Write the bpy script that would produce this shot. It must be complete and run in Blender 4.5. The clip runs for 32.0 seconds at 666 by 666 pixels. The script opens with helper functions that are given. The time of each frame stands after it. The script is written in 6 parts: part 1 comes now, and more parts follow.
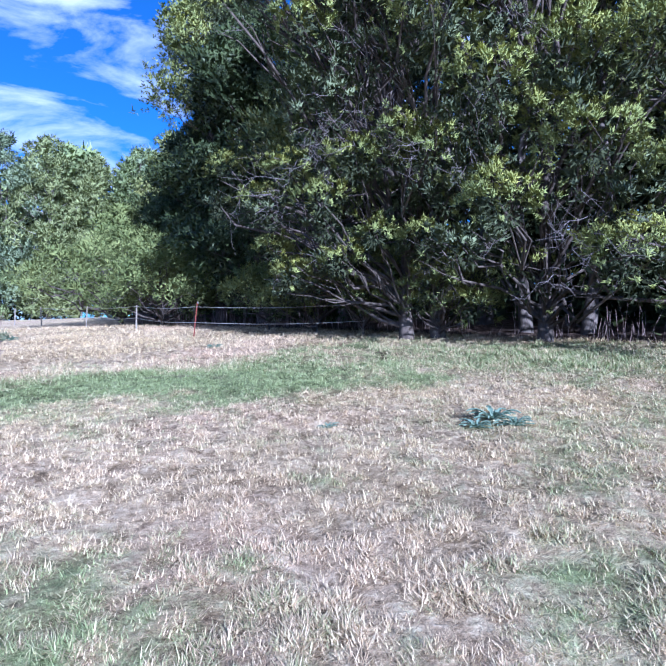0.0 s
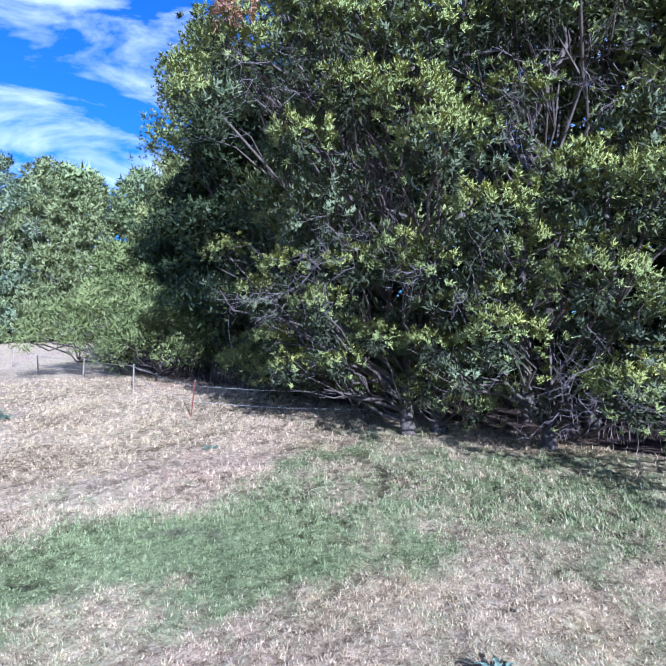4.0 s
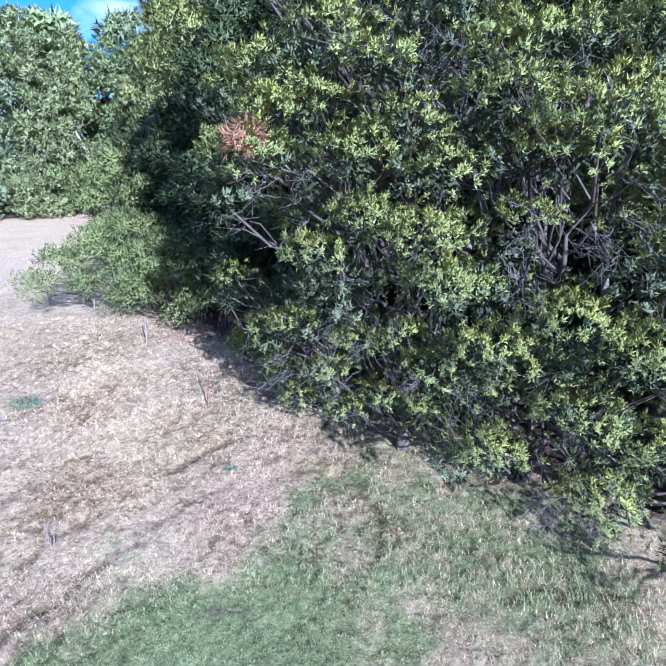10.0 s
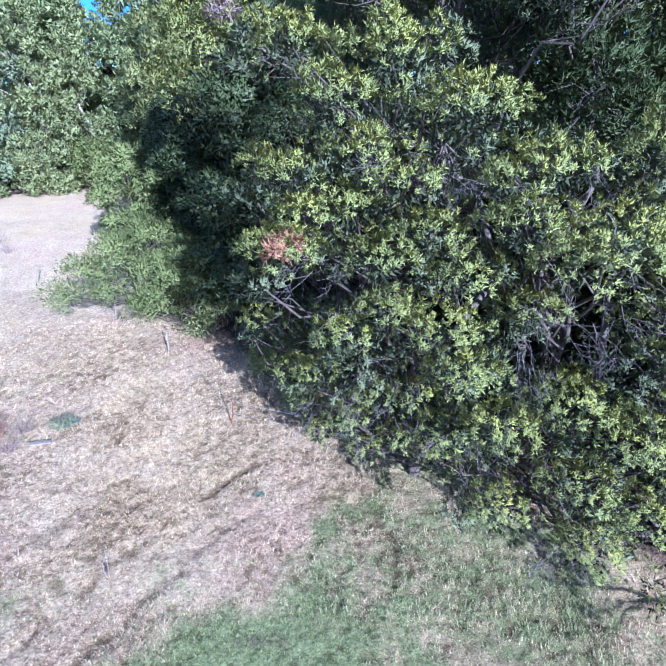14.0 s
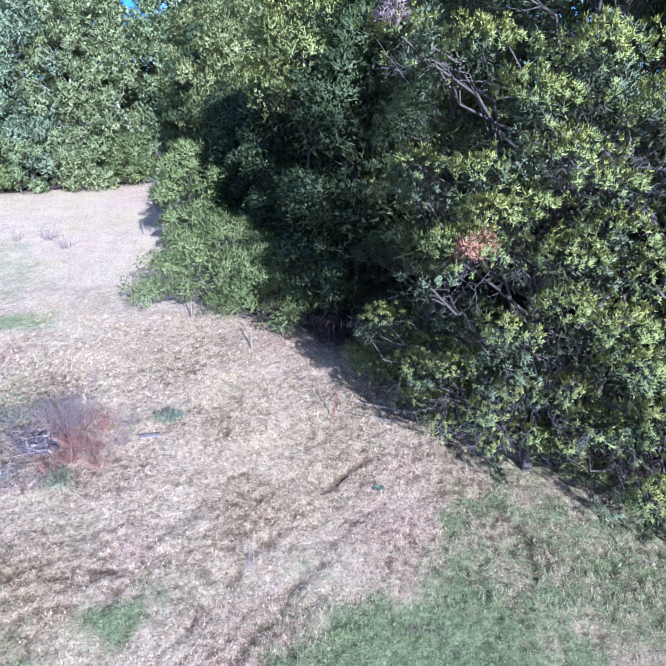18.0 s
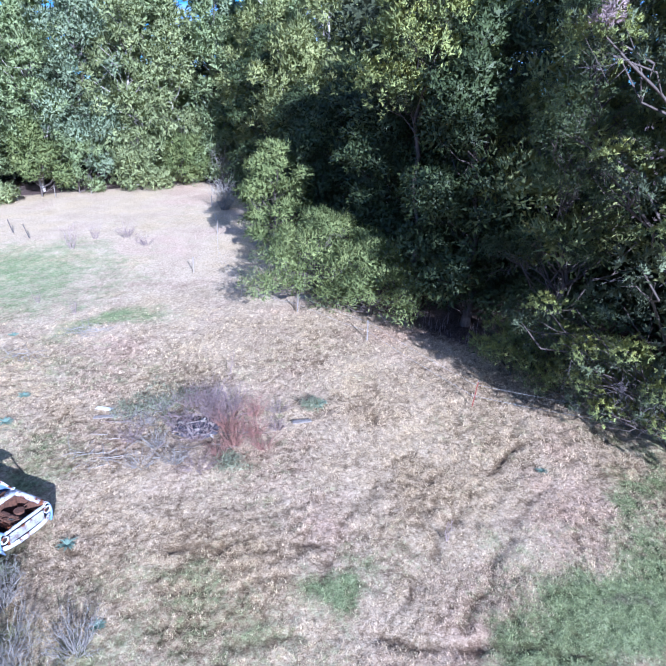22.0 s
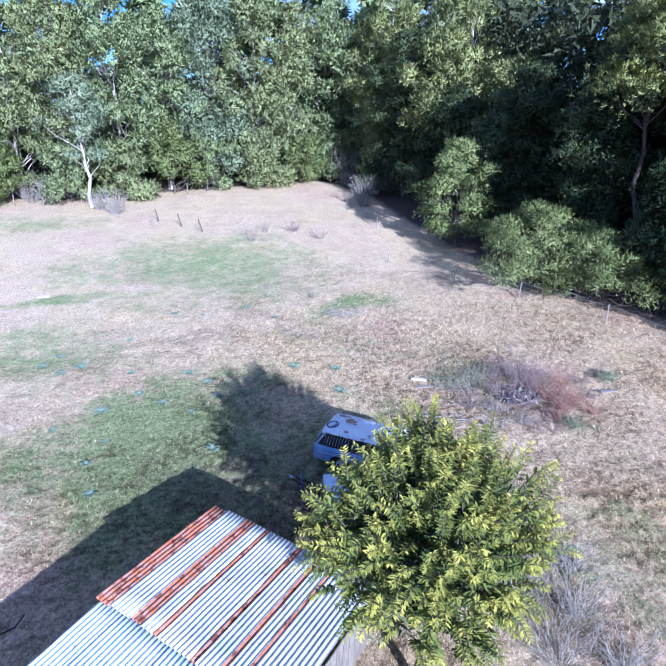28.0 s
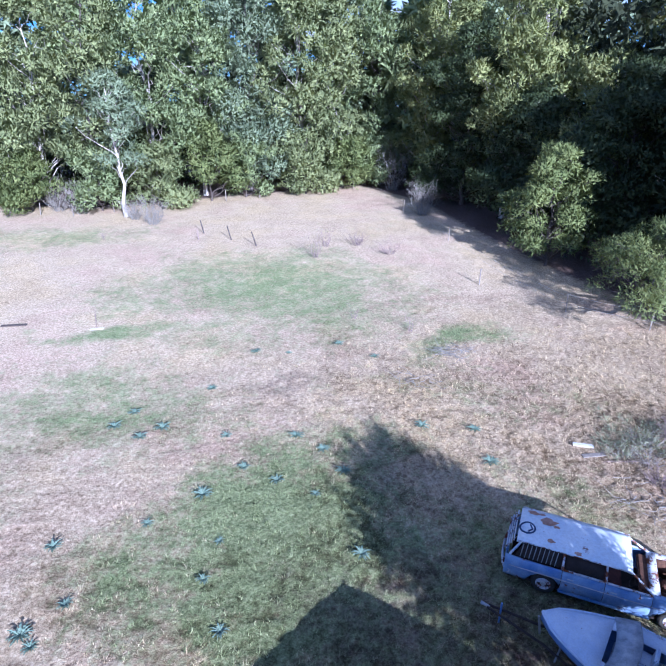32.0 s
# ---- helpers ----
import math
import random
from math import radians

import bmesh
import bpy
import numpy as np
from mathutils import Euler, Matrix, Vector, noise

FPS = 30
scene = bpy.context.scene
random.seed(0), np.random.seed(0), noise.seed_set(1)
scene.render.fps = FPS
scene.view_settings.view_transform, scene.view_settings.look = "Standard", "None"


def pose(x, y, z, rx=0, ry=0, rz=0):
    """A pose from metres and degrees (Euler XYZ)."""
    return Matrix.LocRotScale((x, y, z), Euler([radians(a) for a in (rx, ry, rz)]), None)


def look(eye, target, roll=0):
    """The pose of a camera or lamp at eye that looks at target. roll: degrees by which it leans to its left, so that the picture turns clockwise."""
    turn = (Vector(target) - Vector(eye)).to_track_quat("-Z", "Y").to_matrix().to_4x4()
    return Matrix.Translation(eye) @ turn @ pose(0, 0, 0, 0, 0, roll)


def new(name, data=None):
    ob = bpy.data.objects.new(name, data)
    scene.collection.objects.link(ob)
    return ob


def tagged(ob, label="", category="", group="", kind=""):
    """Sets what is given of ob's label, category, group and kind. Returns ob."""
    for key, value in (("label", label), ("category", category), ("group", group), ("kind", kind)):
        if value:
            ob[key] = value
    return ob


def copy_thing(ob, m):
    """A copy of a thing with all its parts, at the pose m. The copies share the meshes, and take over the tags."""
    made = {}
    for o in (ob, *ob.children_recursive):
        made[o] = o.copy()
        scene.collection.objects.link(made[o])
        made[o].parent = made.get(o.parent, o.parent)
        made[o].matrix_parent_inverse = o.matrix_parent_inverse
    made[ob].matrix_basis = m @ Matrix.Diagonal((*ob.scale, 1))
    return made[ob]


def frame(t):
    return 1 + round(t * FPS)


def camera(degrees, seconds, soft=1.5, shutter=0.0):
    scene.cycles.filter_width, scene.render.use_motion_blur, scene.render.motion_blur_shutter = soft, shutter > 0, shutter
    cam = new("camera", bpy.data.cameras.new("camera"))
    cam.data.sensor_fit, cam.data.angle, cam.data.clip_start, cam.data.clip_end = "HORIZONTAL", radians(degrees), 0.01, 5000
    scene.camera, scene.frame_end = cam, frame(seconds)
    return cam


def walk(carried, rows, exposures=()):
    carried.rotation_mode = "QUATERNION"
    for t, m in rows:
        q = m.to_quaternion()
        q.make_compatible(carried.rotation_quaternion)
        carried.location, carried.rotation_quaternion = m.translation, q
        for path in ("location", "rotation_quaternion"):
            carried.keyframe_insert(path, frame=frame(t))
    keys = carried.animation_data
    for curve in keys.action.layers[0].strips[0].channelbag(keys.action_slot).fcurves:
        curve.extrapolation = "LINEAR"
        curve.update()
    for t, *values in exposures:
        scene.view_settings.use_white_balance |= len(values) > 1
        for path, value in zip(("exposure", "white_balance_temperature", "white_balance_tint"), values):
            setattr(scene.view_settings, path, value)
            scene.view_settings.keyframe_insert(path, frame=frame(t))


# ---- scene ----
import itertools

cam = camera(60.7, 32.0)
METRES, EYE = 46.0, 1.5
ROWS = [
    (0.0, 0.0, 0.0, 0.0, 0.0, 0.0, 0.0),
    (0.5, 0.0003, 0.0022, 0.0001, 0.02, 0.03, 0.02),
    (1.0, 0.0001, 0.0035, 0.001, 0.03, 0.05, 0.01),
    (1.5, -0.0012, 0.0041, 0.006, 0.01, 0.05, -0.01),
    (2.0, -0.0016, 0.0047, 0.0143, -0.02, 0.05, 0.0),
    (2.5, -0.001, 0.0051, 0.0247, -0.01, 0.02, 0.04),
    (3.0, -0.0005, 0.0057, 0.036, -0.0, 0.03, 0.07),
    (3.5, 0.0, 0.0068, 0.0478, -0.01, -0.0, 0.07),
    (5.5, -0.0013, 0.0063, 0.0944, -0.24, 0.28, -0.68),
    (6.0, -0.0022, 0.0067, 0.1061, -0.26, 0.27, -0.69),
    (6.5, -0.0031, 0.0072, 0.1179, -0.28, 0.25, -0.7),
    (7.0, -0.0042, 0.0072, 0.1289, -0.29, 0.22, -0.72),
    (7.5, -0.0048, 0.0072, 0.1397, -0.27, -1.17, -0.69),
    (8.0, -0.0057, 0.0067, 0.151, -0.27, -5.11, -0.66),
    (8.5, -0.0067, 0.005, 0.1621, -0.28, -9.46, -0.64),
    (9.0, -0.0071, 0.0037, 0.1734, -0.29, -12.86, -0.59),
    (9.5, -0.0069, 0.0025, 0.1848, -0.34, -15.39, -0.59),
    (10.0, -0.0065, 0.0006, 0.1959, -0.33, -17.24, -0.57),
    (10.5, -0.0061, -0.0011, 0.2071, -0.35, -18.64, -0.58),
    (11.0, -0.0059, -0.0022, 0.2191, -0.37, -19.68, -0.57),
    (11.5, -0.0068, -0.004, 0.2311, -0.37, -20.45, -0.57),
    (12.0, -0.0077, -0.0054, 0.2423, -0.36, -21.01, -0.58),
    (12.5, -0.0084, -0.0065, 0.2538, -0.34, -21.44, -0.56),
    (13.0, -0.0092, -0.0073, 0.2623, -0.32, -21.74, -0.6),
    (13.5, -0.0139, -0.0076, 0.2656, -0.32, -21.96, -0.65),
    (14.0, -0.0216, -0.0076, 0.2665, -0.31, -22.08, -0.71),
    (14.5, -0.03, -0.008, 0.267, -0.29, -22.18, -0.75),
    (16.5, -0.0716, -0.0113, 0.2685, -0.3, -22.33, -1.02),
    (17.0, -0.0843, -0.0121, 0.267, -0.27, -22.33, -1.09),
    (17.5, -0.0991, -0.0134, 0.2665, -0.2, -22.31, -1.16),
    (18.0, -0.1141, -0.0149, 0.267, -0.1, -22.27, -1.22),
    (18.5, -0.1286, -0.0172, 0.2672, -0.04, -22.24, -1.26),
    (19.0, -0.1428, -0.019, 0.2659, 0.0, -22.21, -1.29),
    (19.5, -0.1578, -0.0215, 0.2644, 0.02, -22.17, -1.32),
    (20.0, -0.1736, -0.0235, 0.2637, 0.02, -22.14, -1.33),
    (20.5, -0.191, -0.0262, 0.2624, 0.03, -22.14, -1.36),
    (21.0, -0.2091, -0.0295, 0.2613, 0.06, -22.1, -1.36),
    (21.5, -0.2266, -0.0331, 0.2608, 0.11, -22.09, -1.38),
    (22.0, -0.2443, -0.0368, 0.261, 0.16, -22.06, -1.34),
    (22.5, -0.2622, -0.0407, 0.261, 0.23, -22.05, -1.31),
    (23.0, -0.2815, -0.0449, 0.2601, 0.28, -22.02, -1.35),
    (23.5, -0.304, -0.0489, 0.2591, 0.33, -22.01, -1.37),
    (24.0, -0.3299, -0.0533, 0.2581, 0.39, -22.0, -1.44),
    (24.5, -0.357, -0.0587, 0.2571, 0.46, -22.0, -1.47),
    (25.0, -0.3858, -0.064, 0.2551, 0.49, -21.93, -1.58),
    (25.5, -0.4144, -0.0695, 0.2538, 0.55, -21.93, -1.56),
    (26.0, -0.4434, -0.0754, 0.2529, 0.58, -21.93, -1.51),
    (26.5, -0.4717, -0.0815, 0.2521, 0.61, -21.94, -1.52),
    (28.5, -0.563, -0.1028, 0.2543, 0.71, -21.95, -1.33),
    (29.0, -0.5796, -0.1016, 0.2548, 0.67, -21.94, -1.31),
    (29.5, -0.5941, -0.0937, 0.2542, 0.66, -21.95, -1.35),
    (30.0, -0.6081, -0.0798, 0.2541, 0.64, -21.97, -1.33),
    (30.5, -0.6234, -0.0608, 0.2542, 0.62, -21.99, -1.37),
    (31.0, -0.6385, -0.0367, 0.2547, 0.62, -22.02, -1.35),
    (31.5, -0.6533, -0.0102, 0.255, 0.61, -22.05, -1.37),
    (32.0, -0.6673, 0.0192, 0.2532, 0.66, -22.1, -1.34),
]
walk(cam, [(t, pose(METRES * x, METRES * y, EYE + METRES * z, 90 + pitch, roll, yaw)) for t, x, y, z, yaw, pitch, roll in ROWS],
     [(0.0, 1.28, 4740, 17), (6.0, 1.42, 4830, 15), (13.0, 1.58, 4740, 18), (19.0, 1.53, 4800, 18), (26.0, 1.46, 4830, 18), (32.0, 1.32, 4870, 21)])


# sun low behind the camera's right shoulder
SUN_WAY = Vector((-0.385, 0.923, -0.374)).normalized()
SUN_ELEV, SUN_ROT = radians(20.5), math.atan2(0.385, -0.923)
sun = new("sun", bpy.data.lights.new("sun", "SUN"))
sun.data.energy, sun.data.angle, sun.data.color = 5.0, radians(0.55), (1.0, 0.95, 0.88)
sun.matrix_world = look((20, -48, 30), Vector((20, -48, 30)) + SUN_WAY)


def make_world():
    w = bpy.data.worlds.new("sky")
    scene.world = w
    w.use_nodes = True
    nt = w.node_tree
    nt.nodes.clear()
    out, bg = nt.nodes.new("ShaderNodeOutputWorld"), nt.nodes.new("ShaderNodeBackground")
    sky = nt.nodes.new("ShaderNodeTexSky")
    sky.sky_type, sky.sun_disc = "NISHITA", False
    sky.sun_elevation, sky.sun_rotation = SUN_ELEV, SUN_ROT
    sky.air_density, sky.dust_density, sky.ozone_density = 1.0, 0.3, 2.5
    co, mp = nt.nodes.new("ShaderNodeTexCoord"), nt.nodes.new("ShaderNodeMapping")
    mp.inputs["Scale"].default_value = (3.0, 3.0, 9.0)
    mp.inputs["Location"].default_value = (0.4, 0.15, 0.35)
    no = nt.nodes.new("ShaderNodeTexNoise")
    no.inputs["Scale"].default_value, no.inputs["Detail"].default_value, no.inputs["Roughness"].default_value = 1.5, 7, 0.55
    no.inputs["Distortion"].default_value = 0.5
    ramp = nt.nodes.new("ShaderNodeValToRGB")
    ramp.color_ramp.elements[0].position, ramp.color_ramp.elements[1].position = 0.47, 0.69
    mix = nt.nodes.new("ShaderNodeMixRGB")
    mix.inputs["Color2"].default_value = (9.2, 9.5, 9.9, 1)
    nt.links.new(co.outputs["Generated"], mp.inputs["Vector"])
    nt.links.new(mp.outputs["Vector"], no.inputs["Vector"])
    nt.links.new(no.outputs["Fac"], ramp.inputs["Fac"])
    nt.links.new(ramp.outputs["Color"], mix.inputs["Fac"])
    deep = nt.nodes.new("ShaderNodeMixRGB")
    deep.blend_type = "MULTIPLY"
    deep.inputs["Fac"].default_value = 1.0
    deep.inputs["Color2"].default_value = (0.38, 0.76, 1.30, 1)
    nt.links.new(sky.outputs["Color"], deep.inputs["Color1"])
    nt.links.new(deep.outputs["Color"], mix.inputs["Color1"])
    nt.links.new(mix.outputs["Color"], bg.inputs["Color"])
    bg.inputs["Strength"].default_value = 0.055
    nt.links.new(bg.outputs["Background"], out.inputs["Surface"])


make_world()


# ---- materials ----
class Nodes:
    """A small builder for node materials."""

    def __init__(self, name):
        self.mat = bpy.data.materials.new(name)
        self.mat.use_nodes = True
        self.nt = self.mat.node_tree
        self.nt.nodes.clear()
        self.out = self.nt.nodes.new("ShaderNodeOutputMaterial")

    def add(self, kind, **values):
        n = self.nt.nodes.new("ShaderNode" + kind)
        for k, v in values.items():
            n.inputs[k.replace("_", " ")].default_value = v
        return n

    def link(self, a, b):
        self.nt.links.new(a, b)

    def noise(self, scale, detail=4, rough=0.55, vector=None):
        n = self.add("TexNoise", Scale=scale, Detail=detail, Roughness=rough)
        if vector is None:
            vector = self.add("TexCoord").outputs["Object"]
        self.link(vector, n.inputs["Vector"])
        return n.outputs["Fac"]

    def ramp(self, fac, *stops):
        r = self.nt.nodes.new("ShaderNodeValToRGB")
        e = r.color_ramp.elements
        while len(e) < len(stops):
            e.new(0.5)
        for el, (p, c) in zip(e, stops):
            el.position, el.color = p, (*c, 1)
        self.link(fac, r.inputs["Fac"])
        return r.outputs["Color"]

    def mix(self, fac, a, b, mode="MIX"):
        m = self.nt.nodes.new("ShaderNodeMixRGB")
        m.blend_type = mode
        for v, s in ((fac, "Fac"), (a, "Color1"), (b, "Color2")):
            if isinstance(v, (int, float)):
                m.inputs[s].default_value = v
            elif isinstance(v, tuple):
                m.inputs[s].default_value = (*v, 1)
            else:
                self.link(v, m.inputs[s])
        return m.outputs["Color"]

    def math(self, op, a, b=0.0):
        m = self.nt.nodes.new("ShaderNodeMath")
        m.operation = op
        for v, s in ((a, 0), (b, 1)):
            if isinstance(v, (int, float)):
                m.inputs[s].default_value = v
            else:
                self.link(v, m.inputs[s])
        return m.outputs[0]

    def bump(self, height, strength=0.4, dist=0.02):
        b = self.add("Bump", Strength=strength, Distance=dist)
        self.link(height, b.inputs["Height"])
        return b.outputs["Normal"]

    def finish(self, colour, rough=0.8, metal=0.0, normal=None, see_through=0.0, spec=0.3):
        p = self.add("BsdfPrincipled", Roughness=rough if isinstance(rough, (int, float)) else 0.5, Metallic=metal if isinstance(metal, (int, float)) else 0.0)
        p.inputs["Specular IOR Level"].default_value = spec
        if isinstance(colour, tuple):
            p.inputs["Base Color"].default_value = (*colour, 1)
        else:
            self.link(colour, p.inputs["Base Color"])
        if not isinstance(rough, (int, float)):
            self.link(rough, p.inputs["Roughness"])
        if normal is not None:
            self.link(normal, p.inputs["Normal"])
        end = p.outputs["BSDF"]
        if see_through:
            tr = self.add("BsdfTranslucent")
            if isinstance(colour, tuple):
                tr.inputs["Color"].default_value = (*colour, 1)
            else:
                self.link(self.mix(1.0, colour, (1.3, 1.25, 0.6), "MULTIPLY"), tr.inputs["Color"])
            mx = self.add("MixShader", Fac=see_through)
            self.link(end, mx.inputs[1])
            self.link(tr.outputs["BSDF"], mx.inputs[2])
            end = mx.outputs["Shader"]
        self.link(end, self.out.inputs["Surface"])
        return self.mat


def leaf_material(name, dark, mid, light, see=0.14, rough=0.7, spec=0.1, patch=0.45):
    """Foliage: leaf-to-leaf and bough-to-bough variation."""
    n = Nodes(name)
    rnd = n.add("NewGeometry").outputs["Random Per Island"]
    big = n.noise(patch, 3)
    fac = n.math("ADD", n.math("MULTIPLY", rnd, 0.3), n.math("MULTIPLY", big, 0.84))
    col = n.ramp(fac, (0.12, dark), (0.55, mid), (1.0, light))
    return n.finish(col, rough, see_through=see, spec=spec)


def spray_material(name, dark, mid, light, pale_tone):
    """Feathery wattle foliage: leaf-to-leaf and bough-to-bough variation, yellower growth at the tips, and sunlight on
    bough crests put into the colour.
    """
    n = Nodes(name)
    rnd = n.add("NewGeometry").outputs["Random Per Island"]
    fac = n.math("ADD", n.math("MULTIPLY", rnd, 0.22), n.math("MULTIPLY", n.noise(0.55, 5, 0.65), 0.9))
    col = n.ramp(fac, (0.15, dark), (0.55, mid), (0.95, light))
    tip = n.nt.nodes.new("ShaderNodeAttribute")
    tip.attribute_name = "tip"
    pale_fac = n.math("MULTIPLY", tip.outputs["Fac"], n.ramp(n.noise(1.3, 3), (0.38, (0.1, 0.1, 0.1)), (0.62, (1, 1, 1))))
    return n.finish(n.mix(pale_fac, col, pale_tone), 0.8, see_through=0.08, spec=0.05)


def bark_material(name, a, b, scale=6.0):
    n = Nodes(name)
    mp = n.add("Mapping", Scale=(1, 1, 0.25))
    n.link(n.add("TexCoord").outputs["Object"], mp.inputs["Vector"])
    f = n.noise(scale, 6, 0.65, mp.outputs["Vector"])
    g = n.noise(scale * 7, 4, 0.6, mp.outputs["Vector"])
    col = n.ramp(n.math("ADD", n.math("MULTIPLY", f, 0.7), n.math("MULTIPLY", g, 0.3)), (0.3, a), (0.68, b))
    return n.finish(col, 0.9, normal=n.bump(g, 0.6, 0.02), spec=0.15)


def paint_material(name, colour, second, rust=0.3, rough=0.45, scale=1.2, rust_colour=(0.19, 0.065, 0.03)):
    """Weathered paint with scratches and rust patches."""
    n = Nodes(name)
    big, fine = n.noise(scale, 5, 0.6), n.noise(scale * 14, 5, 0.7)
    col = n.mix(n.ramp(big, (0.35, (0, 0, 0)), (0.65, (1, 1, 1))), colour, second)
    grime = n.ramp(fine, (0.3, (0.72, 0.7, 0.68)), (0.6, (1, 1, 1)))
    col = n.mix(0.7, col, grime, "MULTIPLY")
    both = n.math("ADD", n.math("MULTIPLY", n.noise(scale * 0.9 + 0.37, 6, 0.7), 0.8), n.math("MULTIPLY", fine, 0.2))
    mask = n.ramp(both, (0.62 - rust * 0.25, (0, 0, 0)), (0.66 - rust * 0.25, (1, 1, 1)))
    rc = n.ramp(fine, (0.3, tuple(c * 0.5 for c in rust_colour)), (0.7, rust_colour))
    col = n.mix(mask, col, rc)
    return n.finish(col, n.mix(mask, (rough,) * 3, (0.9,) * 3), normal=n.bump(fine, 0.15, 0.004))


def plain_material(name, a, b, rough=0.8, scale=8.0, metal=0.0, bump=0.2):
    n = Nodes(name)
    f = n.noise(scale, 5, 0.6)
    g = n.noise(scale * 9, 3, 0.6)
    col = n.ramp(n.math("ADD", n.math("MULTIPLY", f, 0.65), n.math("MULTIPLY", g, 0.35)), (0.3, a), (0.7, b))
    return n.finish(col, rough, metal, n.bump(g, bump, 0.008))


STRAW_A, STRAW_B, STRAW_C = (0.20, 0.145, 0.10), (0.56, 0.44, 0.30), (0.86, 0.73, 0.54)
GREEN_A, GREEN_B, GREEN_C = (0.085, 0.115, 0.05), (0.235, 0.305, 0.135), (0.43, 0.48, 0.26)
LITTER_A, LITTER_B = (0.07, 0.05, 0.045), (0.22, 0.16, 0.14)


def field_material(name, blade):
    """Dry pasture: straw with greener and barer patches; the patches are laid out on the plan."""
    n = Nodes(name)
    pos = n.add("NewGeometry").outputs["Position"]
    at_g, at_b = n.nt.nodes.new("ShaderNodeAttribute"), n.nt.nodes.new("ShaderNodeAttribute")
    at_g.attribute_name, at_b.attribute_name = "green", "bare"
    patch = n.noise(0.5, 6, 0.62, pos)
    if blade:
        fine = n.add("NewGeometry").outputs["Random Per Island"]
    else:
        fine = n.ramp(n.noise(9.0, 7, 0.75, pos), (0.36, (0, 0, 0)), (0.62, (1, 1, 1)))
    tone = n.math("ADD", n.math("MULTIPLY", fine, 0.62), n.math("MULTIPLY", patch, 0.4))
    straw = n.ramp(tone, (0.1, STRAW_A), (0.5, STRAW_B), (0.95, STRAW_C))
    hue = n.noise(0.16, 5, 0.65, pos)
    straw = n.mix(1.0, straw, n.ramp(hue, (0.36, (1.0, 0.93, 0.975)), (0.5, (1, 1, 1)), (0.64, (1.02, 1.0, 0.92))), "MULTIPLY")
    grn = n.ramp(tone, (0.1, GREEN_A), (0.55, GREEN_B), (1.0, GREEN_C))
    lit = n.ramp(tone, (0.2, LITTER_A), (0.9, LITTER_B))
    edge = n.math("ADD", at_g.outputs["Fac"], n.math("MULTIPLY", n.math("SUBTRACT", n.noise(1.1, 7, 0.75, pos), 0.5), 1.5))
    if blade:
        edge = n.math("ADD", edge, n.math("MULTIPLY", n.math("SUBTRACT", n.math("FRACT", n.math("MULTIPLY", fine, 17.3)), 0.5), 0.5))
    edge = n.math("ADD", edge, n.math("MULTIPLY", n.math("SUBTRACT", n.noise(4.5, 5, 0.7, pos), 0.5), 0.9))
    col = n.mix(n.ramp(edge, (0.2, (0, 0, 0)), (0.68, (0.9, 0.9, 0.9))), straw, grn)
    edge2 = n.math("ADD", at_b.outputs["Fac"], n.math("MULTIPLY", n.math("SUBTRACT", n.noise(2.3, 5, 0.7, pos), 0.5), 0.8))
    col = n.mix(n.ramp(edge2, (0.35, (0, 0, 0)), (0.7, (1, 1, 1))), col, lit)
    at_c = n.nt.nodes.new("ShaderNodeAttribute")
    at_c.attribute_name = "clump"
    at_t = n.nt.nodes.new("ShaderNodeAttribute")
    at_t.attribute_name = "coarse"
    # shade in tussock gaps and furrows, painted into the grass colour
    gap_shade = n.math("ADD", at_c.outputs["Fac"], n.math("MULTIPLY", n.math("SUBTRACT", n.math("ADD", n.math("MULTIPLY", n.noise(6.5, 4, 0.7, pos), 0.5), n.math("MULTIPLY", n.noise(21.0, 4, 0.75, pos), 0.5)), 0.5), n.math("ADD", 1.0, n.math("MULTIPLY", at_t.outputs["Fac"], 2.2))))
    clump = n.ramp(gap_shade, (0.2, (0.34, 0.315, 0.29)), (0.78, (1, 1, 1)))
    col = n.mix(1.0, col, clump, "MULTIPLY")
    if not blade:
        # matted dead grass between the tufts, darkened further for the shade there
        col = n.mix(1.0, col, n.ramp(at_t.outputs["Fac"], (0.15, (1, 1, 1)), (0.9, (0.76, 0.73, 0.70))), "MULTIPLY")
    if blade:
        return n.finish(col, 0.8, see_through=0.15, spec=0.1)
    return n.finish(col, 0.95, normal=n.bump(n.noise(13.0, 6, 0.72, pos), 1.0, 0.07), spec=0.1)


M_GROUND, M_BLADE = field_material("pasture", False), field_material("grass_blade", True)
M_WATTLE = leaf_material("wattle_leaf", (0.042, 0.054, 0.02), (0.172, 0.188, 0.06), (0.36, 0.355, 0.12), 0.05)
M_SPRAY = spray_material("wattle_spray", (0.055, 0.075, 0.038), (0.2, 0.235, 0.092), (0.345, 0.375, 0.132), (0.5, 0.5, 0.135))
M_WATTLESHADE = leaf_material("shaded_wattle_leaf", (0.045, 0.06, 0.04), (0.125, 0.15, 0.09), (0.21, 0.24, 0.14), 0.06, 0.85, 0.05)
# darkened leaf colour for trees and scrub that stand in shade
M_SHADELEAF = leaf_material("shade_dark_leaf", (0.017, 0.026, 0.014), (0.05, 0.069, 0.03), (0.11, 0.145, 0.055), 0.1, 0.5, 0.22)
# leaf colour with the shade of crown and wood interiors put in
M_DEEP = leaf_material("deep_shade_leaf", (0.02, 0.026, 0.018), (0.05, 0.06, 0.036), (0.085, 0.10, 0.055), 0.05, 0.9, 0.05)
M_GUM = leaf_material("gum_leaf", (0.07, 0.095, 0.045), (0.23, 0.26, 0.105), (0.43, 0.43, 0.19))
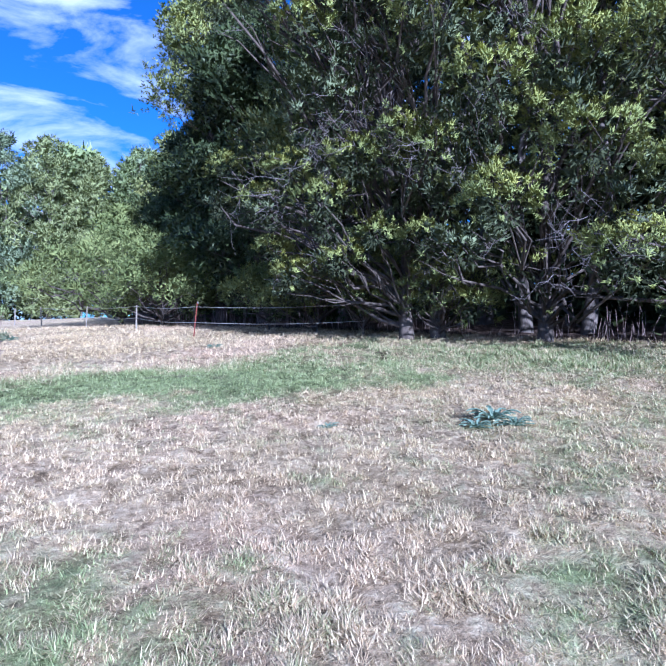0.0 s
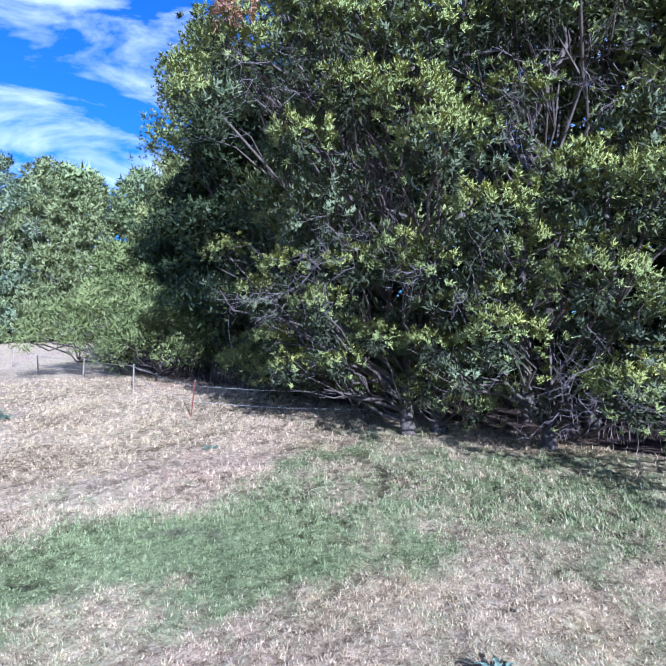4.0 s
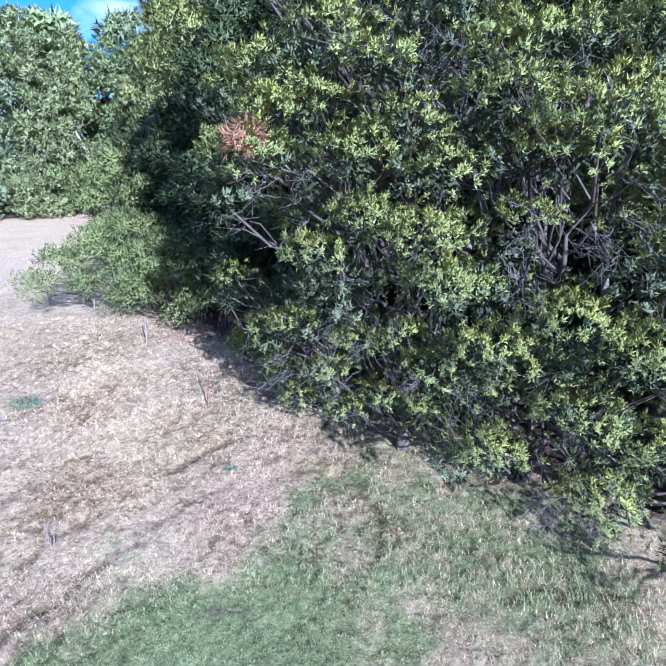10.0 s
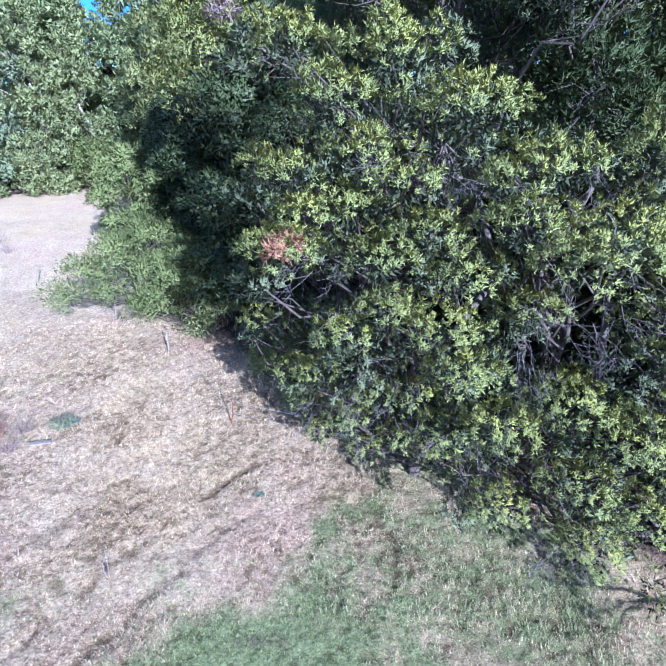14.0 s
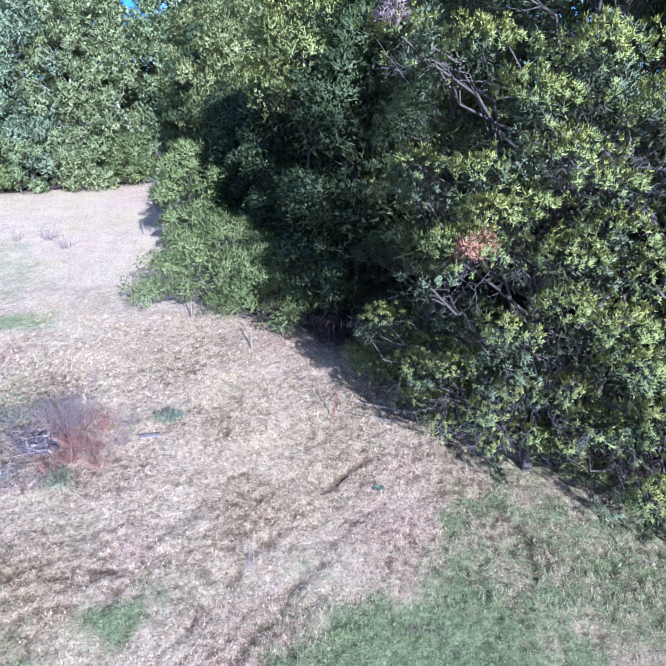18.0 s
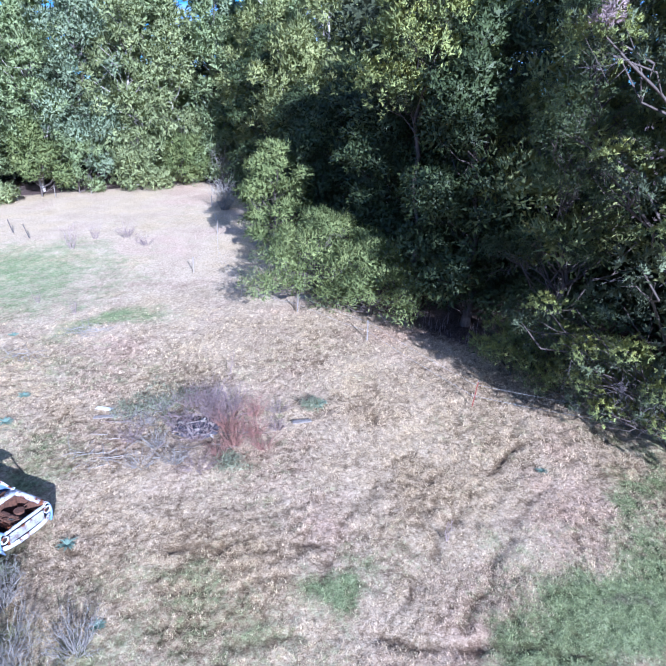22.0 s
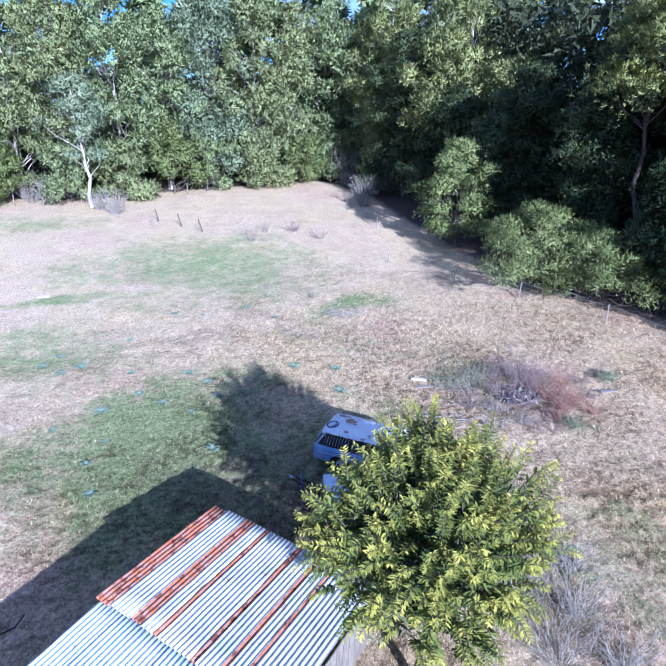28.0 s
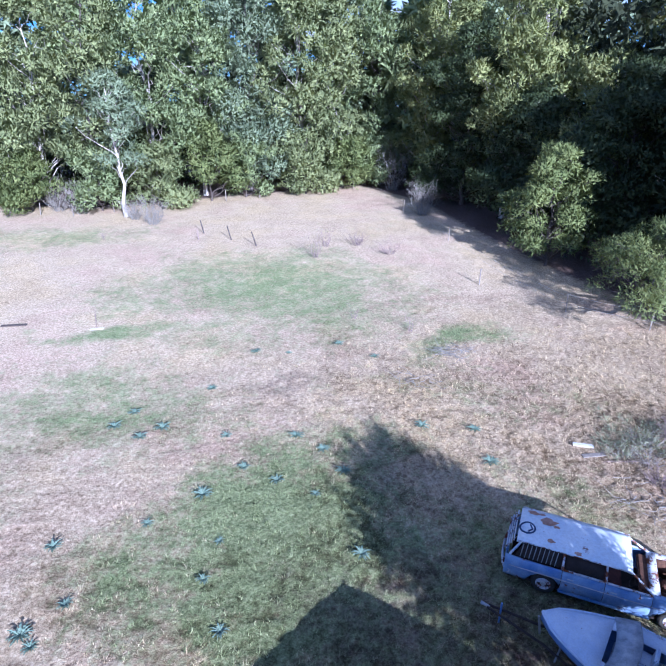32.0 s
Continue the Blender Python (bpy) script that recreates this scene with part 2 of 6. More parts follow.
M_FAR = leaf_material("far_leaf", (0.08, 0.11, 0.055), (0.21, 0.26, 0.125), (0.40, 0.45, 0.225))
M_FAR_OLIVE = leaf_material("far_olive_leaf", (0.08, 0.10, 0.05), (0.22, 0.255, 0.12), (0.41, 0.435, 0.205))
M_FAR_BLUE = leaf_material("far_blue_leaf", (0.065, 0.095, 0.065), (0.19, 0.24, 0.15), (0.37, 0.42, 0.27))
M_BUSH = leaf_material("hedge_leaf", (0.07, 0.098, 0.042), (0.155, 0.19, 0.072), (0.33, 0.36, 0.145))
M_YELLOW = spray_material("pinnate_leaf", (0.025, 0.045, 0.016), (0.09, 0.125, 0.035), (0.20, 0.235, 0.06), (0.52, 0.47, 0.10))
M_FROND = leaf_material("green_pinnate_leaf", (0.035, 0.06, 0.028), (0.15, 0.205, 0.075), (0.38, 0.43, 0.16), 0.12, 0.38, 0.5, 1.1)
M_ORANGE = leaf_material("withered_leaf", (0.20, 0.10, 0.06), (0.38, 0.21, 0.14), (0.55, 0.35, 0.25))
M_WEED = leaf_material("thistle_leaf", (0.08, 0.12, 0.09), (0.18, 0.25, 0.20), (0.36, 0.43, 0.38), 0.1)
M_LOW = leaf_material("low_weed_leaf", (0.12, 0.13, 0.09), (0.25, 0.27, 0.18), (0.40, 0.41, 0.29))
M_RED = leaf_material("dock_stem", (0.16, 0.085, 0.075), (0.31, 0.165, 0.135), (0.45, 0.30, 0.24), 0.1)
M_REED = leaf_material("dry_reed", (0.11, 0.08, 0.085), (0.26, 0.195, 0.195), (0.43, 0.345, 0.335), 0.1)
M_BARK, M_PALEBARK = bark_material("bark", (0.035, 0.028, 0.026), (0.15, 0.125, 0.115)), bark_material("pale_bark", (0.25, 0.22, 0.2), (0.62, 0.57, 0.53), 3.0)
M_GREYBARK = bark_material("grey_bark", (0.05, 0.042, 0.04), (0.19, 0.165, 0.157), 4.0)
M_DEADWOOD = bark_material("dead_wood", (0.06, 0.05, 0.055), (0.25, 0.22, 0.23), 9.0)
M_TWIG = bark_material("dead_twig", (0.12, 0.105, 0.095), (0.42, 0.39, 0.355), 9.0)

M_CARBLUE = paint_material("faded_blue_paint", (0.11, 0.20, 0.42), (0.27, 0.37, 0.53), 0.12, 0.4, 2.2)
M_CARROOF = paint_material("chalky_white_paint", (0.62, 0.68, 0.75), (0.74, 0.77, 0.80), 0.1, 0.5, 1.0)
M_CARTRIM = paint_material("flaking_white_paint", (0.62, 0.64, 0.68), (0.40, 0.46, 0.56), 0.45, 0.5, 4.0)
M_RUST = plain_material("rust", (0.07, 0.024, 0.013), (0.28, 0.095, 0.04), 0.9, 7.0)
M_RUSTPATCH = plain_material("surface_rust", (0.24, 0.10, 0.055), (0.50, 0.33, 0.25), 0.85, 9.0)
M_ENGINE = plain_material("rusty_engine", (0.018, 0.012, 0.011), (0.17, 0.08, 0.05), 0.85, 13.0)
M_DARK = plain_material("dark_cabin", (0.012, 0.011, 0.012), (0.05, 0.035, 0.032), 0.85, 6.0)
M_SEAT = plain_material("torn_red_seat", (0.03, 0.014, 0.014), (0.13, 0.05, 0.045), 0.9, 9.0)
M_RUBBER = plain_material("perished_rubber", (0.02, 0.02, 0.02), (0.06, 0.055, 0.05), 0.9, 20.0)
M_CHROME = plain_material("dull_chrome", (0.38, 0.38, 0.39), (0.62, 0.62, 0.63), 0.4, 12.0, 0.7)
M_ZINC = paint_material("weathered_zinc", (0.36, 0.41, 0.43), (0.52, 0.55, 0.56), 0.05, 0.42, 1.6, (0.30, 0.13, 0.06))
M_ZINCBLUE = paint_material("cool_zinc", (0.42, 0.54, 0.64), (0.55, 0.64, 0.71), 0.0, 0.42, 1.6)
M_ZINCRUST = paint_material("rusted_zinc", (0.40, 0.115, 0.045), (0.34, 0.21, 0.17), 0.35, 0.85, 5.0, (0.15, 0.045, 0.03))
M_BOATWHITE = paint_material("chalky_boat_paint", (0.44, 0.53, 0.70), (0.58, 0.65, 0.76), 0.0, 0.4, 2.0)
M_BOATBLUE = paint_material("faded_hull_blue", (0.09, 0.16, 0.38), (0.16, 0.26, 0.48), 0.05, 0.4, 3.0)
M_SCREEN = plain_material("grimy_acrylic", (0.13, 0.15, 0.19), (0.42, 0.45, 0.50), 0.25, 5.0)
M_STEEL = plain_material("galvanised_steel", (0.22, 0.23, 0.25), (0.42, 0.43, 0.45), 0.5, 10.0, 0.6)
M_POST = bark_material("grey_post", (0.12, 0.10, 0.09), (0.33, 0.30, 0.27), 8.0)
M_WHITE = plain_material("white_paint", (0.45, 0.44, 0.43), (0.72, 0.71, 0.70), 0.6, 10.0)
M_PICKET = plain_material("red_oxide", (0.14, 0.035, 0.03), (0.26, 0.07, 0.05), 0.8, 12.0)
M_BOARD = bark_material("weathered_board", (0.10, 0.085, 0.075), (0.27, 0.24, 0.21), 5.0)
M_ASH = plain_material("ash", (0.02, 0.019, 0.024), (0.13, 0.12, 0.145), 0.95, 10.0)
M_MARK = plain_material("dark_blue_mark", (0.02, 0.04, 0.10), (0.05, 0.08, 0.16), 0.7, 10.0)
M_WIRE = plain_material("wire", (0.35, 0.34, 0.33), (0.55, 0.54, 0.53), 0.5, 20.0, 0.4)


# ---- mesh helpers ----
def part(name, bm, material, parent=None, label=""):
    """One bmesh as one mesh object under a thing or part."""
    me = bpy.data.meshes.new(name)
    bm.to_mesh(me)
    bm.free()
    return attach(name, me, material, parent, label)


def attach(name, me, material, parent=None, label=""):
    me.materials.clear()
    for m in material if isinstance(material, (list, tuple)) else [material]:
        me.materials.append(m)
    ob = new(name, me)
    if parent is not None:
        ob.parent = parent
    if label:
        ob["label"] = label
    return ob


def raw_mesh(name, verts, faces, normals=None, attrs=None, smooth=False):
    """A mesh from arrays; faces all have the same number of corners. normals: soft shading ways, one for each vertex."""
    me = bpy.data.meshes.new(name)
    verts, faces = np.asarray(verts, np.float32), np.asarray(faces, np.int32)
    k = faces.shape[1]
    me.vertices.add(len(verts))
    me.vertices.foreach_set("co", verts.ravel())
    me.loops.add(faces.size)
    me.loops.foreach_set("vertex_index", faces.ravel())
    me.polygons.add(len(faces))
    me.polygons.foreach_set("loop_start", np.arange(0, faces.size, k, dtype=np.int32))
    if smooth or normals is not None:
        me.polygons.foreach_set("use_smooth", np.ones(len(faces), bool))
    for key, value in (attrs or {}).items():
        at = me.attributes.new(key, "FLOAT", "POINT")
        at.data.foreach_set("value", np.asarray(value, np.float32))
    me.update(calc_edges=True)
    if normals is not None:
        me.normals_split_custom_set_from_vertices(np.asarray(normals, np.float32))
    return me


def empty(name, x=0.0, y=0.0, z=0.0, turn=0.0):
    ob = new(name)
    ob.matrix_world = pose(x, y, z, 0, 0, turn)
    return ob


def unit(v):
    return v / np.maximum(np.linalg.norm(v, axis=-1, keepdims=True), 1e-9)


def value_noise(x, y, seed=0):
    """Smooth lattice noise, 0 to 1."""
    table = np.random.default_rng(seed).random((64, 64))
    xi, yi = np.floor(x).astype(int), np.floor(y).astype(int)
    fx, fy = x - xi, y - yi
    fx, fy = fx * fx * (3 - 2 * fx), fy * fy * (3 - 2 * fy)
    g = lambda a, b: table[(xi + a) % 64, (yi + b) % 64]
    return (g(0, 0) * (1 - fx) + g(1, 0) * fx) * (1 - fy) + (g(0, 1) * (1 - fx) + g(1, 1) * fx) * fy


def fractal(x, y, octaves=4, seed=0):
    total, amp, norm = 0.0, 1.0, 0.0
    for k in range(octaves):
        total = total + amp * value_noise(x * 2 ** k + 7.3 * k, y * 2 ** k - 3.1 * k, seed + k)
        norm += amp
        amp *= 0.55
    return total / norm


def rise(x, y):
    """Height of the paddock: it climbs gently away from the shed."""
    x, y = np.clip(np.asarray(x, float), -75, 25), np.clip(np.asarray(y, float), -12, 85)
    return -0.0746 + 0.02323 * x + 0.08076 * y + 0.000217 * x * y - 0.000234 * y * y + 0.0000768 * x * x


def tubes(paths, sides=5):
    """Tapered round stems. Each path: rows of x, y, z, radius. Returns verts, quad faces."""
    vs, fs, base = [], [], 0
    ang = np.arange(sides) * 2 * math.pi / sides
    for p in paths:
        p = np.asarray(p, float)
        c, r = p[:, :3], p[:, 3]
        d = unit(np.gradient(c, axis=0))
        ref = np.where(np.abs(d[:, 2:3]) > 0.9, np.array([[1.0, 0, 0]]), np.array([[0, 0, 1.0]]))
        a = unit(np.cross(d, ref))
        b = np.cross(d, a)
        ring = c[:, None] + r[:, None, None] * (np.cos(ang)[None, :, None] * a[:, None] + np.sin(ang)[None, :, None] * b[:, None])
        n = len(p)
        vs.append(ring.reshape(-1, 3))
        i = np.arange(n - 1)[:, None] * sides
        j = np.arange(sides)[None]
        k = (j + 1) % sides
        fs.append((base + np.stack([i + j, i + k, i + sides + k, i + sides + j], -1)).reshape(-1, 4))
        base += n * sides
    return np.concatenate(vs), np.concatenate(fs)


def stem(name, paths, material, parent=None, sides=5, label=""):
    return attach(name, raw_mesh(name, *tubes(paths, sides), smooth=True), material, parent, label)


def bent(rng, a, b, r0, r1, n=5, sway=0.12):
    """A crooked path from a to b."""
    a, b = np.asarray(a, float), np.asarray(b, float)
    t = np.linspace(0, 1, n)[:, None]
    length = np.linalg.norm(b - a)
    wob = rng.normal(0, sway * length, (n, 3)) * (np.sin(t * math.pi) * 0.8 + 0.1 * t)
    wob[0] = 0
    c = a + (b - a) * t + wob
    return np.column_stack([c, np.linspace(r0, r1, n)])


def leaves(rng, centres, radius, per, length, width, up=0.5, shape="tri", out=None):
    """Leaf blades in tufts: each tuft is a spray of per leaves round its centre. Returns verts, faces, normals that follow the tuft."""
    n = len(centres) * per
    d = rng.normal(size=(n, 3))
    d[:, 2] += up
    if out is not None:
        d += np.repeat(out, per, 0) * 0.9
    d = unit(d)
    rad = np.repeat(radius, per) * (0.25 + 0.75 * rng.random(n) ** 0.5)
    base = np.repeat(centres, per, 0) + d * rad[:, None]
    way = unit(d + rng.normal(0, 0.55, (n, 3)))
    side = unit(np.cross(way, rng.normal(size=(n, 3))))
    ln = length * (0.6 + 0.8 * rng.random(n))[:, None]
    wd = width * (0.6 + 0.8 * rng.random(n))[:, None]
    flat = np.cross(side, way)
    soft = d * 0.8 + np.array([0, 0, 0.12])
    if out is not None:
        soft = soft + np.repeat(out, per, 0) * 0.8
    turn = np.sign((flat * soft).sum(1, keepdims=True) + 1e-9)
    side = side * turn
    soft = unit(unit(soft) + 0.45 * flat * turn)
    if shape == "tri":
        v = np.stack([base - side * wd / 2, base + side * wd / 2, base + way * ln], 1)
        return v.reshape(-1, 3), np.arange(n * 3).reshape(-1, 3), np.repeat(soft, 3, 0)
    drop = np.array([0, 0, -0.12]) * ln
    v = np.stack([base, base + way * ln * 0.45 + side * wd / 2, base + way * ln + drop, base + way * ln * 0.45 - side * wd / 2], 1)
    return v.reshape(-1, 3), np.arange(n * 4).reshape(-1, 4)[:, ::-1], np.repeat(soft, 4, 0)


def sprays(rng, centres, ways, length, width, per, open_by=0.62, crest=None):
    """Fans of narrow leaves: each spray opens from its centre along its way. Returns verts, faces, normals and how pale
    each corner is: most at the leaf tips and, as painted sunlight, on the crests of the boughs.
    """
    n = len(centres) * per
    d = unit(np.repeat(ways, per, 0) + rng.normal(0, open_by, (n, 3)))
    size = np.repeat(0.7 + 0.6 * rng.random(len(centres)), per)
    ln = (length * size * (0.6 + 0.8 * rng.random(n)))[:, None]
    base = np.repeat(centres, per, 0) + d * ln * 0.9 * rng.random((n, 1)) + rng.normal(0, 0.25 * length, (n, 3))
    side = unit(np.cross(d, rng.normal(size=(n, 3)))) * (width * (0.6 + 0.8 * rng.random(n)))[:, None] / 2
    flat = np.cross(side, d)
    soft = np.repeat(ways, per, 0) * 0.8 + d * 0.5
    turn = np.sign((flat * soft).sum(1, keepdims=True) + 1e-9)
    soft = unit(unit(soft) + 0.22 * unit(flat) * turn)
    side = side * turn
    v = np.stack([base - side, base + side, base + d * ln], 1).reshape(-1, 3)
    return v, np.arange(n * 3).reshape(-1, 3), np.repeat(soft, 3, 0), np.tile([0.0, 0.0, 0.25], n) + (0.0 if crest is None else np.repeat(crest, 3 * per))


def bough_sprays(rng, centres, radii, thick=24.0):
    """Spray centres over the domed top and sides of each bough, thinning out below: places, the ways they point and how near the crest they are."""
    per = np.maximum((thick * 6 * radii ** 2).astype(int), 10)
    n = int(per.sum())
    own = np.repeat(np.arange(len(centres)), per)
    d = rng.normal(size=(n, 3))
    d[:, 2] = np.where(rng.random(n) < 0.86, np.abs(d[:, 2]), d[:, 2])
    d = unit(d)
    lobe = 1 + 0.2 * np.sin(4 * np.arctan2(d[:, 1], d[:, 0]) + own * 1.7) + 0.14 * np.sin(7 * d[:, 2] + 3 * d[:, 0] + own * 2.3)
    r = radii[own] * lobe * (0.7 + 0.38 * rng.random(n))
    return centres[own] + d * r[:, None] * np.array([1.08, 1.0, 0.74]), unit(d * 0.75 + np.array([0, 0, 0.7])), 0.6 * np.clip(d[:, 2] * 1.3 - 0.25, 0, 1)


def bough_tufts(rng, centres, radii, per, flat=0.6, low=-0.35):
    """Tuft centres on the upper, outer skin of each bough: places and outward ways."""
    n = len(centres) * per
    d = rng.normal(size=(n, 3))
    d[:, 2] = np.abs(d[:, 2]) * 1.0 + low * rng.random(n)
    d = unit(d)
    r = np.repeat(radii, per) * (0.72 + 0.33 * rng.random(n))
    return np.repeat(centres, per, 0) + d * r[:, None] * np.array([1, 1, flat]), d


# ---- the paddock ----
# x, y, half length, half width, turn in degrees, strength
GREEN = [(-3.4, 9.0, 5.5, 1.3, 24, 1.15), (-5.0, 11.0, 2.5, 3.0, 0, 0.4), (-2.2, 2.6, 1.5, 0.9, 0, 0.5), (2.6, 2.4, 1.2, 0.8, 30, 0.45), (-0.6, 13.0, 5.0, 1.5, 62, 0.75), (4.2, 12.0, 5.0, 2.2, -25, 0.7), (1.0, 16.5, 2.2, 1.2, -40, 0.5), (-9.8, 10.7, 1.6, 1.0, 10, 0.9), (-12.0, 8.3, 9.0, 1.6, 0, 0.42), (-15.5, 10.8, 2.5, 1.0, -10, 0.4),
         (-3.8, 10.0, 2.6, 1.2, 0, 0.7), (-23.2, 29.5, 2.6, 1.5, 10, 0.8), (-34.5, 37.0, 9.0, 6.0, -12, 0.62), (-31.5, 15.0, 5.0, 4.2, 60, 1.0), (-30.0, 19.0, 3.0, 2.0, 30, 0.6), (-27.5, 14.5, 4.0, 2.6, 0, 0.8), (-28.0, 10.8, 4.5, 3.0, -25, 0.9), (-43.8, 23.0, 4.5, 4.0, 20, 0.55),
         (-43.7, 29.8, 3.0, 1.0, 0, 0.8), (-40.5, 21.0, 3.0, 1.8, 10, 0.6), (-46.0, 18.0, 5.0, 2.0, 0, 0.6), (-41.0, 34.0, 5.0, 2.5, 0, 0.5), (-33.5, 14.0, 2.5, 3.0, 0, 0.6), (-38.5, 20.0, 4.0, 2.5, 30, 0.4), (-26.0, 15.0, 5.0, 3.0, 0, 0.5), (-38.0, 30.5, 5.0, 2.0, 20, 0.4),
         (-24.0, 24.0, 4.0, 2.0, 0, 0.35), (-55.0, 50.0, 8.0, 3.0, 0, 0.4), (-21.5, 9.5, 3.5, 1.8, -20, 0.6), (9.0, 6.0, 5.0, 4.0, 0, 0.6), (-46.0, 14.0, 6.0, 5.0, 0, 0.5)]
# first and sixth patch: shade beside boat and shed, put into the colour
BARE_AND_SHADE = [(-25.2, 10.2, 3.0, 2.2, -25, 0.6), (-2.4, 9.6, 1.3, 0.35, 22, 0.5), (-33.4, 24.7, 3.0, 0.9, 8, 0.45), (-16.0, 18.6, 3.2, 2.3, 10, 0.5), (-6.4, 13.4, 1.6, 0.6, 50, 0.4), (-27.2, 11.6, 5.5, 3.0, -25, 0.5),
        (-34.5, 7.5, 3.0, 2.0, 40, 0.35)]
# the edge of the woods, from the near end round the paddock to the far corner
EDGE = [(40, -22), (20, -1), (9.5, 11.0), (4.5, 16.5), (0.5, 20.5), (-3.5, 24.0), (-7.5, 28.5), (-11.5, 32.0), (-15.5, 39.5), (-18.5, 49), (-22.5, 64), (-28.5, 73), (-45, 65.8),
        (-57, 60.0), (-67, 62.5), (-85, 66), (-120, 60)]


def patch_sum(x, y, rows):
    out = np.zeros_like(x)
    x, y = x + 5.5 * (fractal(x * 0.22, y * 0.22, 4, 61) - 0.5), y + 5.5 * (fractal(x * 0.22, y * 0.22, 4, 71) - 0.5)
    for cx, cy, a, b, turn, amount in rows:
        c, s = math.cos(radians(turn)), math.sin(radians(turn))
        u, v = ((x - cx) * c + (y - cy) * s) / a, ((y - cy) * c - (x - cx) * s) / b
        out = np.maximum(out, amount * np.clip(1.35 - 0.75 * np.sqrt(u * u + v * v), 0, 1))
    return out


def wood_depth(x, y):
    """Metres inside the woods (negative: out on the paddock)."""
    best = np.full(np.shape(x), 1e9)
    inside = np.zeros(np.shape(x))
    for (ax, ay), (bx, by) in zip(EDGE, EDGE[1:]):
        ex, ey = bx - ax, by - ay
        t = np.clip(((x - ax) * ex + (y - ay) * ey) / (ex * ex + ey * ey), 0, 1)
        px, py = x - ax - t * ex, y - ay - t * ey
        d = np.hypot(px, py)
        sign = np.where(ex * py - ey * px < 0, 1.0, -1.0)
        inside = np.where(d < best, sign, inside)
        best = np.minimum(best, d)
    return best * inside


def cover(x, y):
    green = 0.85 * patch_sum(x, y, GREEN) + 0.55 * (fractal(x * 0.22, y * 0.22, 4, 5) - 0.5)
    wood = wood_depth(x, y)
    bare = np.maximum(patch_sum(x, y, BARE_AND_SHADE), np.clip((wood + 0.6) / 2.5, 0, 0.95))
    return green, np.maximum(bare, 0.52 * track_depth(x, y))


# old wheel tracks across the turf
TRACKS = [[(-9.0, 10.0), (-7.6, 12.6), (-5.6, 15.3), (-3.4, 17.6)], [(-7.4, 9.4), (-5.9, 12.0), (-3.9, 14.6), (-1.6, 16.8)], [(-11.5, 11.0), (-10.5, 13.5), (-8.6, 16.3), (-6.0, 18.8)],
          [(1.0, 11.6), (1.2, 13.6), (0.6, 15.2)], [(-14.0, 9.0), (-11.5, 9.3), (-8.0, 9.0), (-4.0, 8.6)], [(-16.0, 12.0), (-13.2, 12.6), (-11.0, 12.2)], [(2.2, 9.6), (4.2, 10.8), (6.4, 10.6)]]


def track_depth(x, y):
    """1 in the middle of a wheel track, 0 outside."""
    best = np.full(np.shape(x), 9.0)
    wx, wy = x + 0.5 * (fractal(x * 0.9, y * 0.9, 2, 81) - 0.5), y + 0.5 * (fractal(x * 0.9, y * 0.9, 2, 82) - 0.5)
    for line in TRACKS:
        for (ax, ay), (bx, by) in zip(line, line[1:]):
            ex, ey = bx - ax, by - ay
            t = np.clip(((wx - ax) * ex + (wy - ay) * ey) / (ex * ex + ey * ey), 0, 1)
            best = np.minimum(best, np.hypot(wx - ax - t * ex, wy - ay - t * ey))
    return np.clip(1 - best / 0.24, 0, 1) * np.clip(3 * fractal(x * 0.7, y * 0.7, 2, 83) - 0.6, 0, 1)


def domes(x, y, cell, seed):
    """Rounded tussocks, one to a cell: 1 on their tops, 0 between them."""
    u, v = x / cell, y / cell
    iu, iv = np.floor(u), np.floor(v)
    best = np.zeros(np.shape(x))
    for du in (-1, 0, 1):
        for dv in (-1, 0, 1):
            a, b = iu + du, iv + dv
            h = [np.modf(np.abs(np.sin(a * p + b * q + seed)) * 43758.5)[0] for p, q in ((12.99, 78.23), (39.35, 11.14), (73.16, 52.24))]
            d2 = (u - a - h[0]) ** 2 + (v - b - h[1]) ** 2
            best = np.maximum(best, (0.55 + 0.45 * h[2]) * np.clip(1 - d2 / (0.35 + 0.4 * h[2]), 0, 1))
    return best


def swaths(x, y):
    """Rings left by mowing round the heap: -1 in a furrow, 1 on a ridge."""
    r = np.hypot(x + 14.5, (y - 18.8) * 1.1)
    w = np.sin(2 * math.pi * (r / 0.72 + 1.3 * fractal(x * 0.22, y * 0.22, 2, 91)))
    return w * np.clip((r - 3.5) / 2, 0, 1) * np.clip((19 - r) / 5, 0, 1) * np.clip(4 * fractal(x * 0.3, y * 0.3, 2, 95) - 1.3, 0, 1)


def tufty(x, y):
    return (0.6 + 0.4 * np.clip((np.hypot(x, y) - 5) / 7, 0, 1)) * np.clip((44 - np.hypot(x + 12, y)) / 20, 0, 1) * np.clip(1.3 * fractal(x * 0.4, y * 0.4, 3, 45) + 0.1, 0.45, 1)


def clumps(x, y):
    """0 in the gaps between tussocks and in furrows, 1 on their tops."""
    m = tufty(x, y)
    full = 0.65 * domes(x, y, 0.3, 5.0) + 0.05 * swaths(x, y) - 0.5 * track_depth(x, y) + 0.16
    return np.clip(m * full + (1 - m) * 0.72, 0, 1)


def lumps(x, y):
    """Tussocks, mown rings and old wheel ruts."""
    return tufty(x, y) * (0.09 * domes(x, y, 0.3, 5.0) + 0.012 * swaths(x, y)) + 0.06 * (fractal(x * 1.1, y * 1.1, 2, 21) - 0.5) + 0.07 * (fractal(x * 4.2, y * 4.2, 2, 31) - 0.5) - 0.07 * track_depth(x, y)


def surface(x, y):
    return rise(x, y) + lumps(x, y)


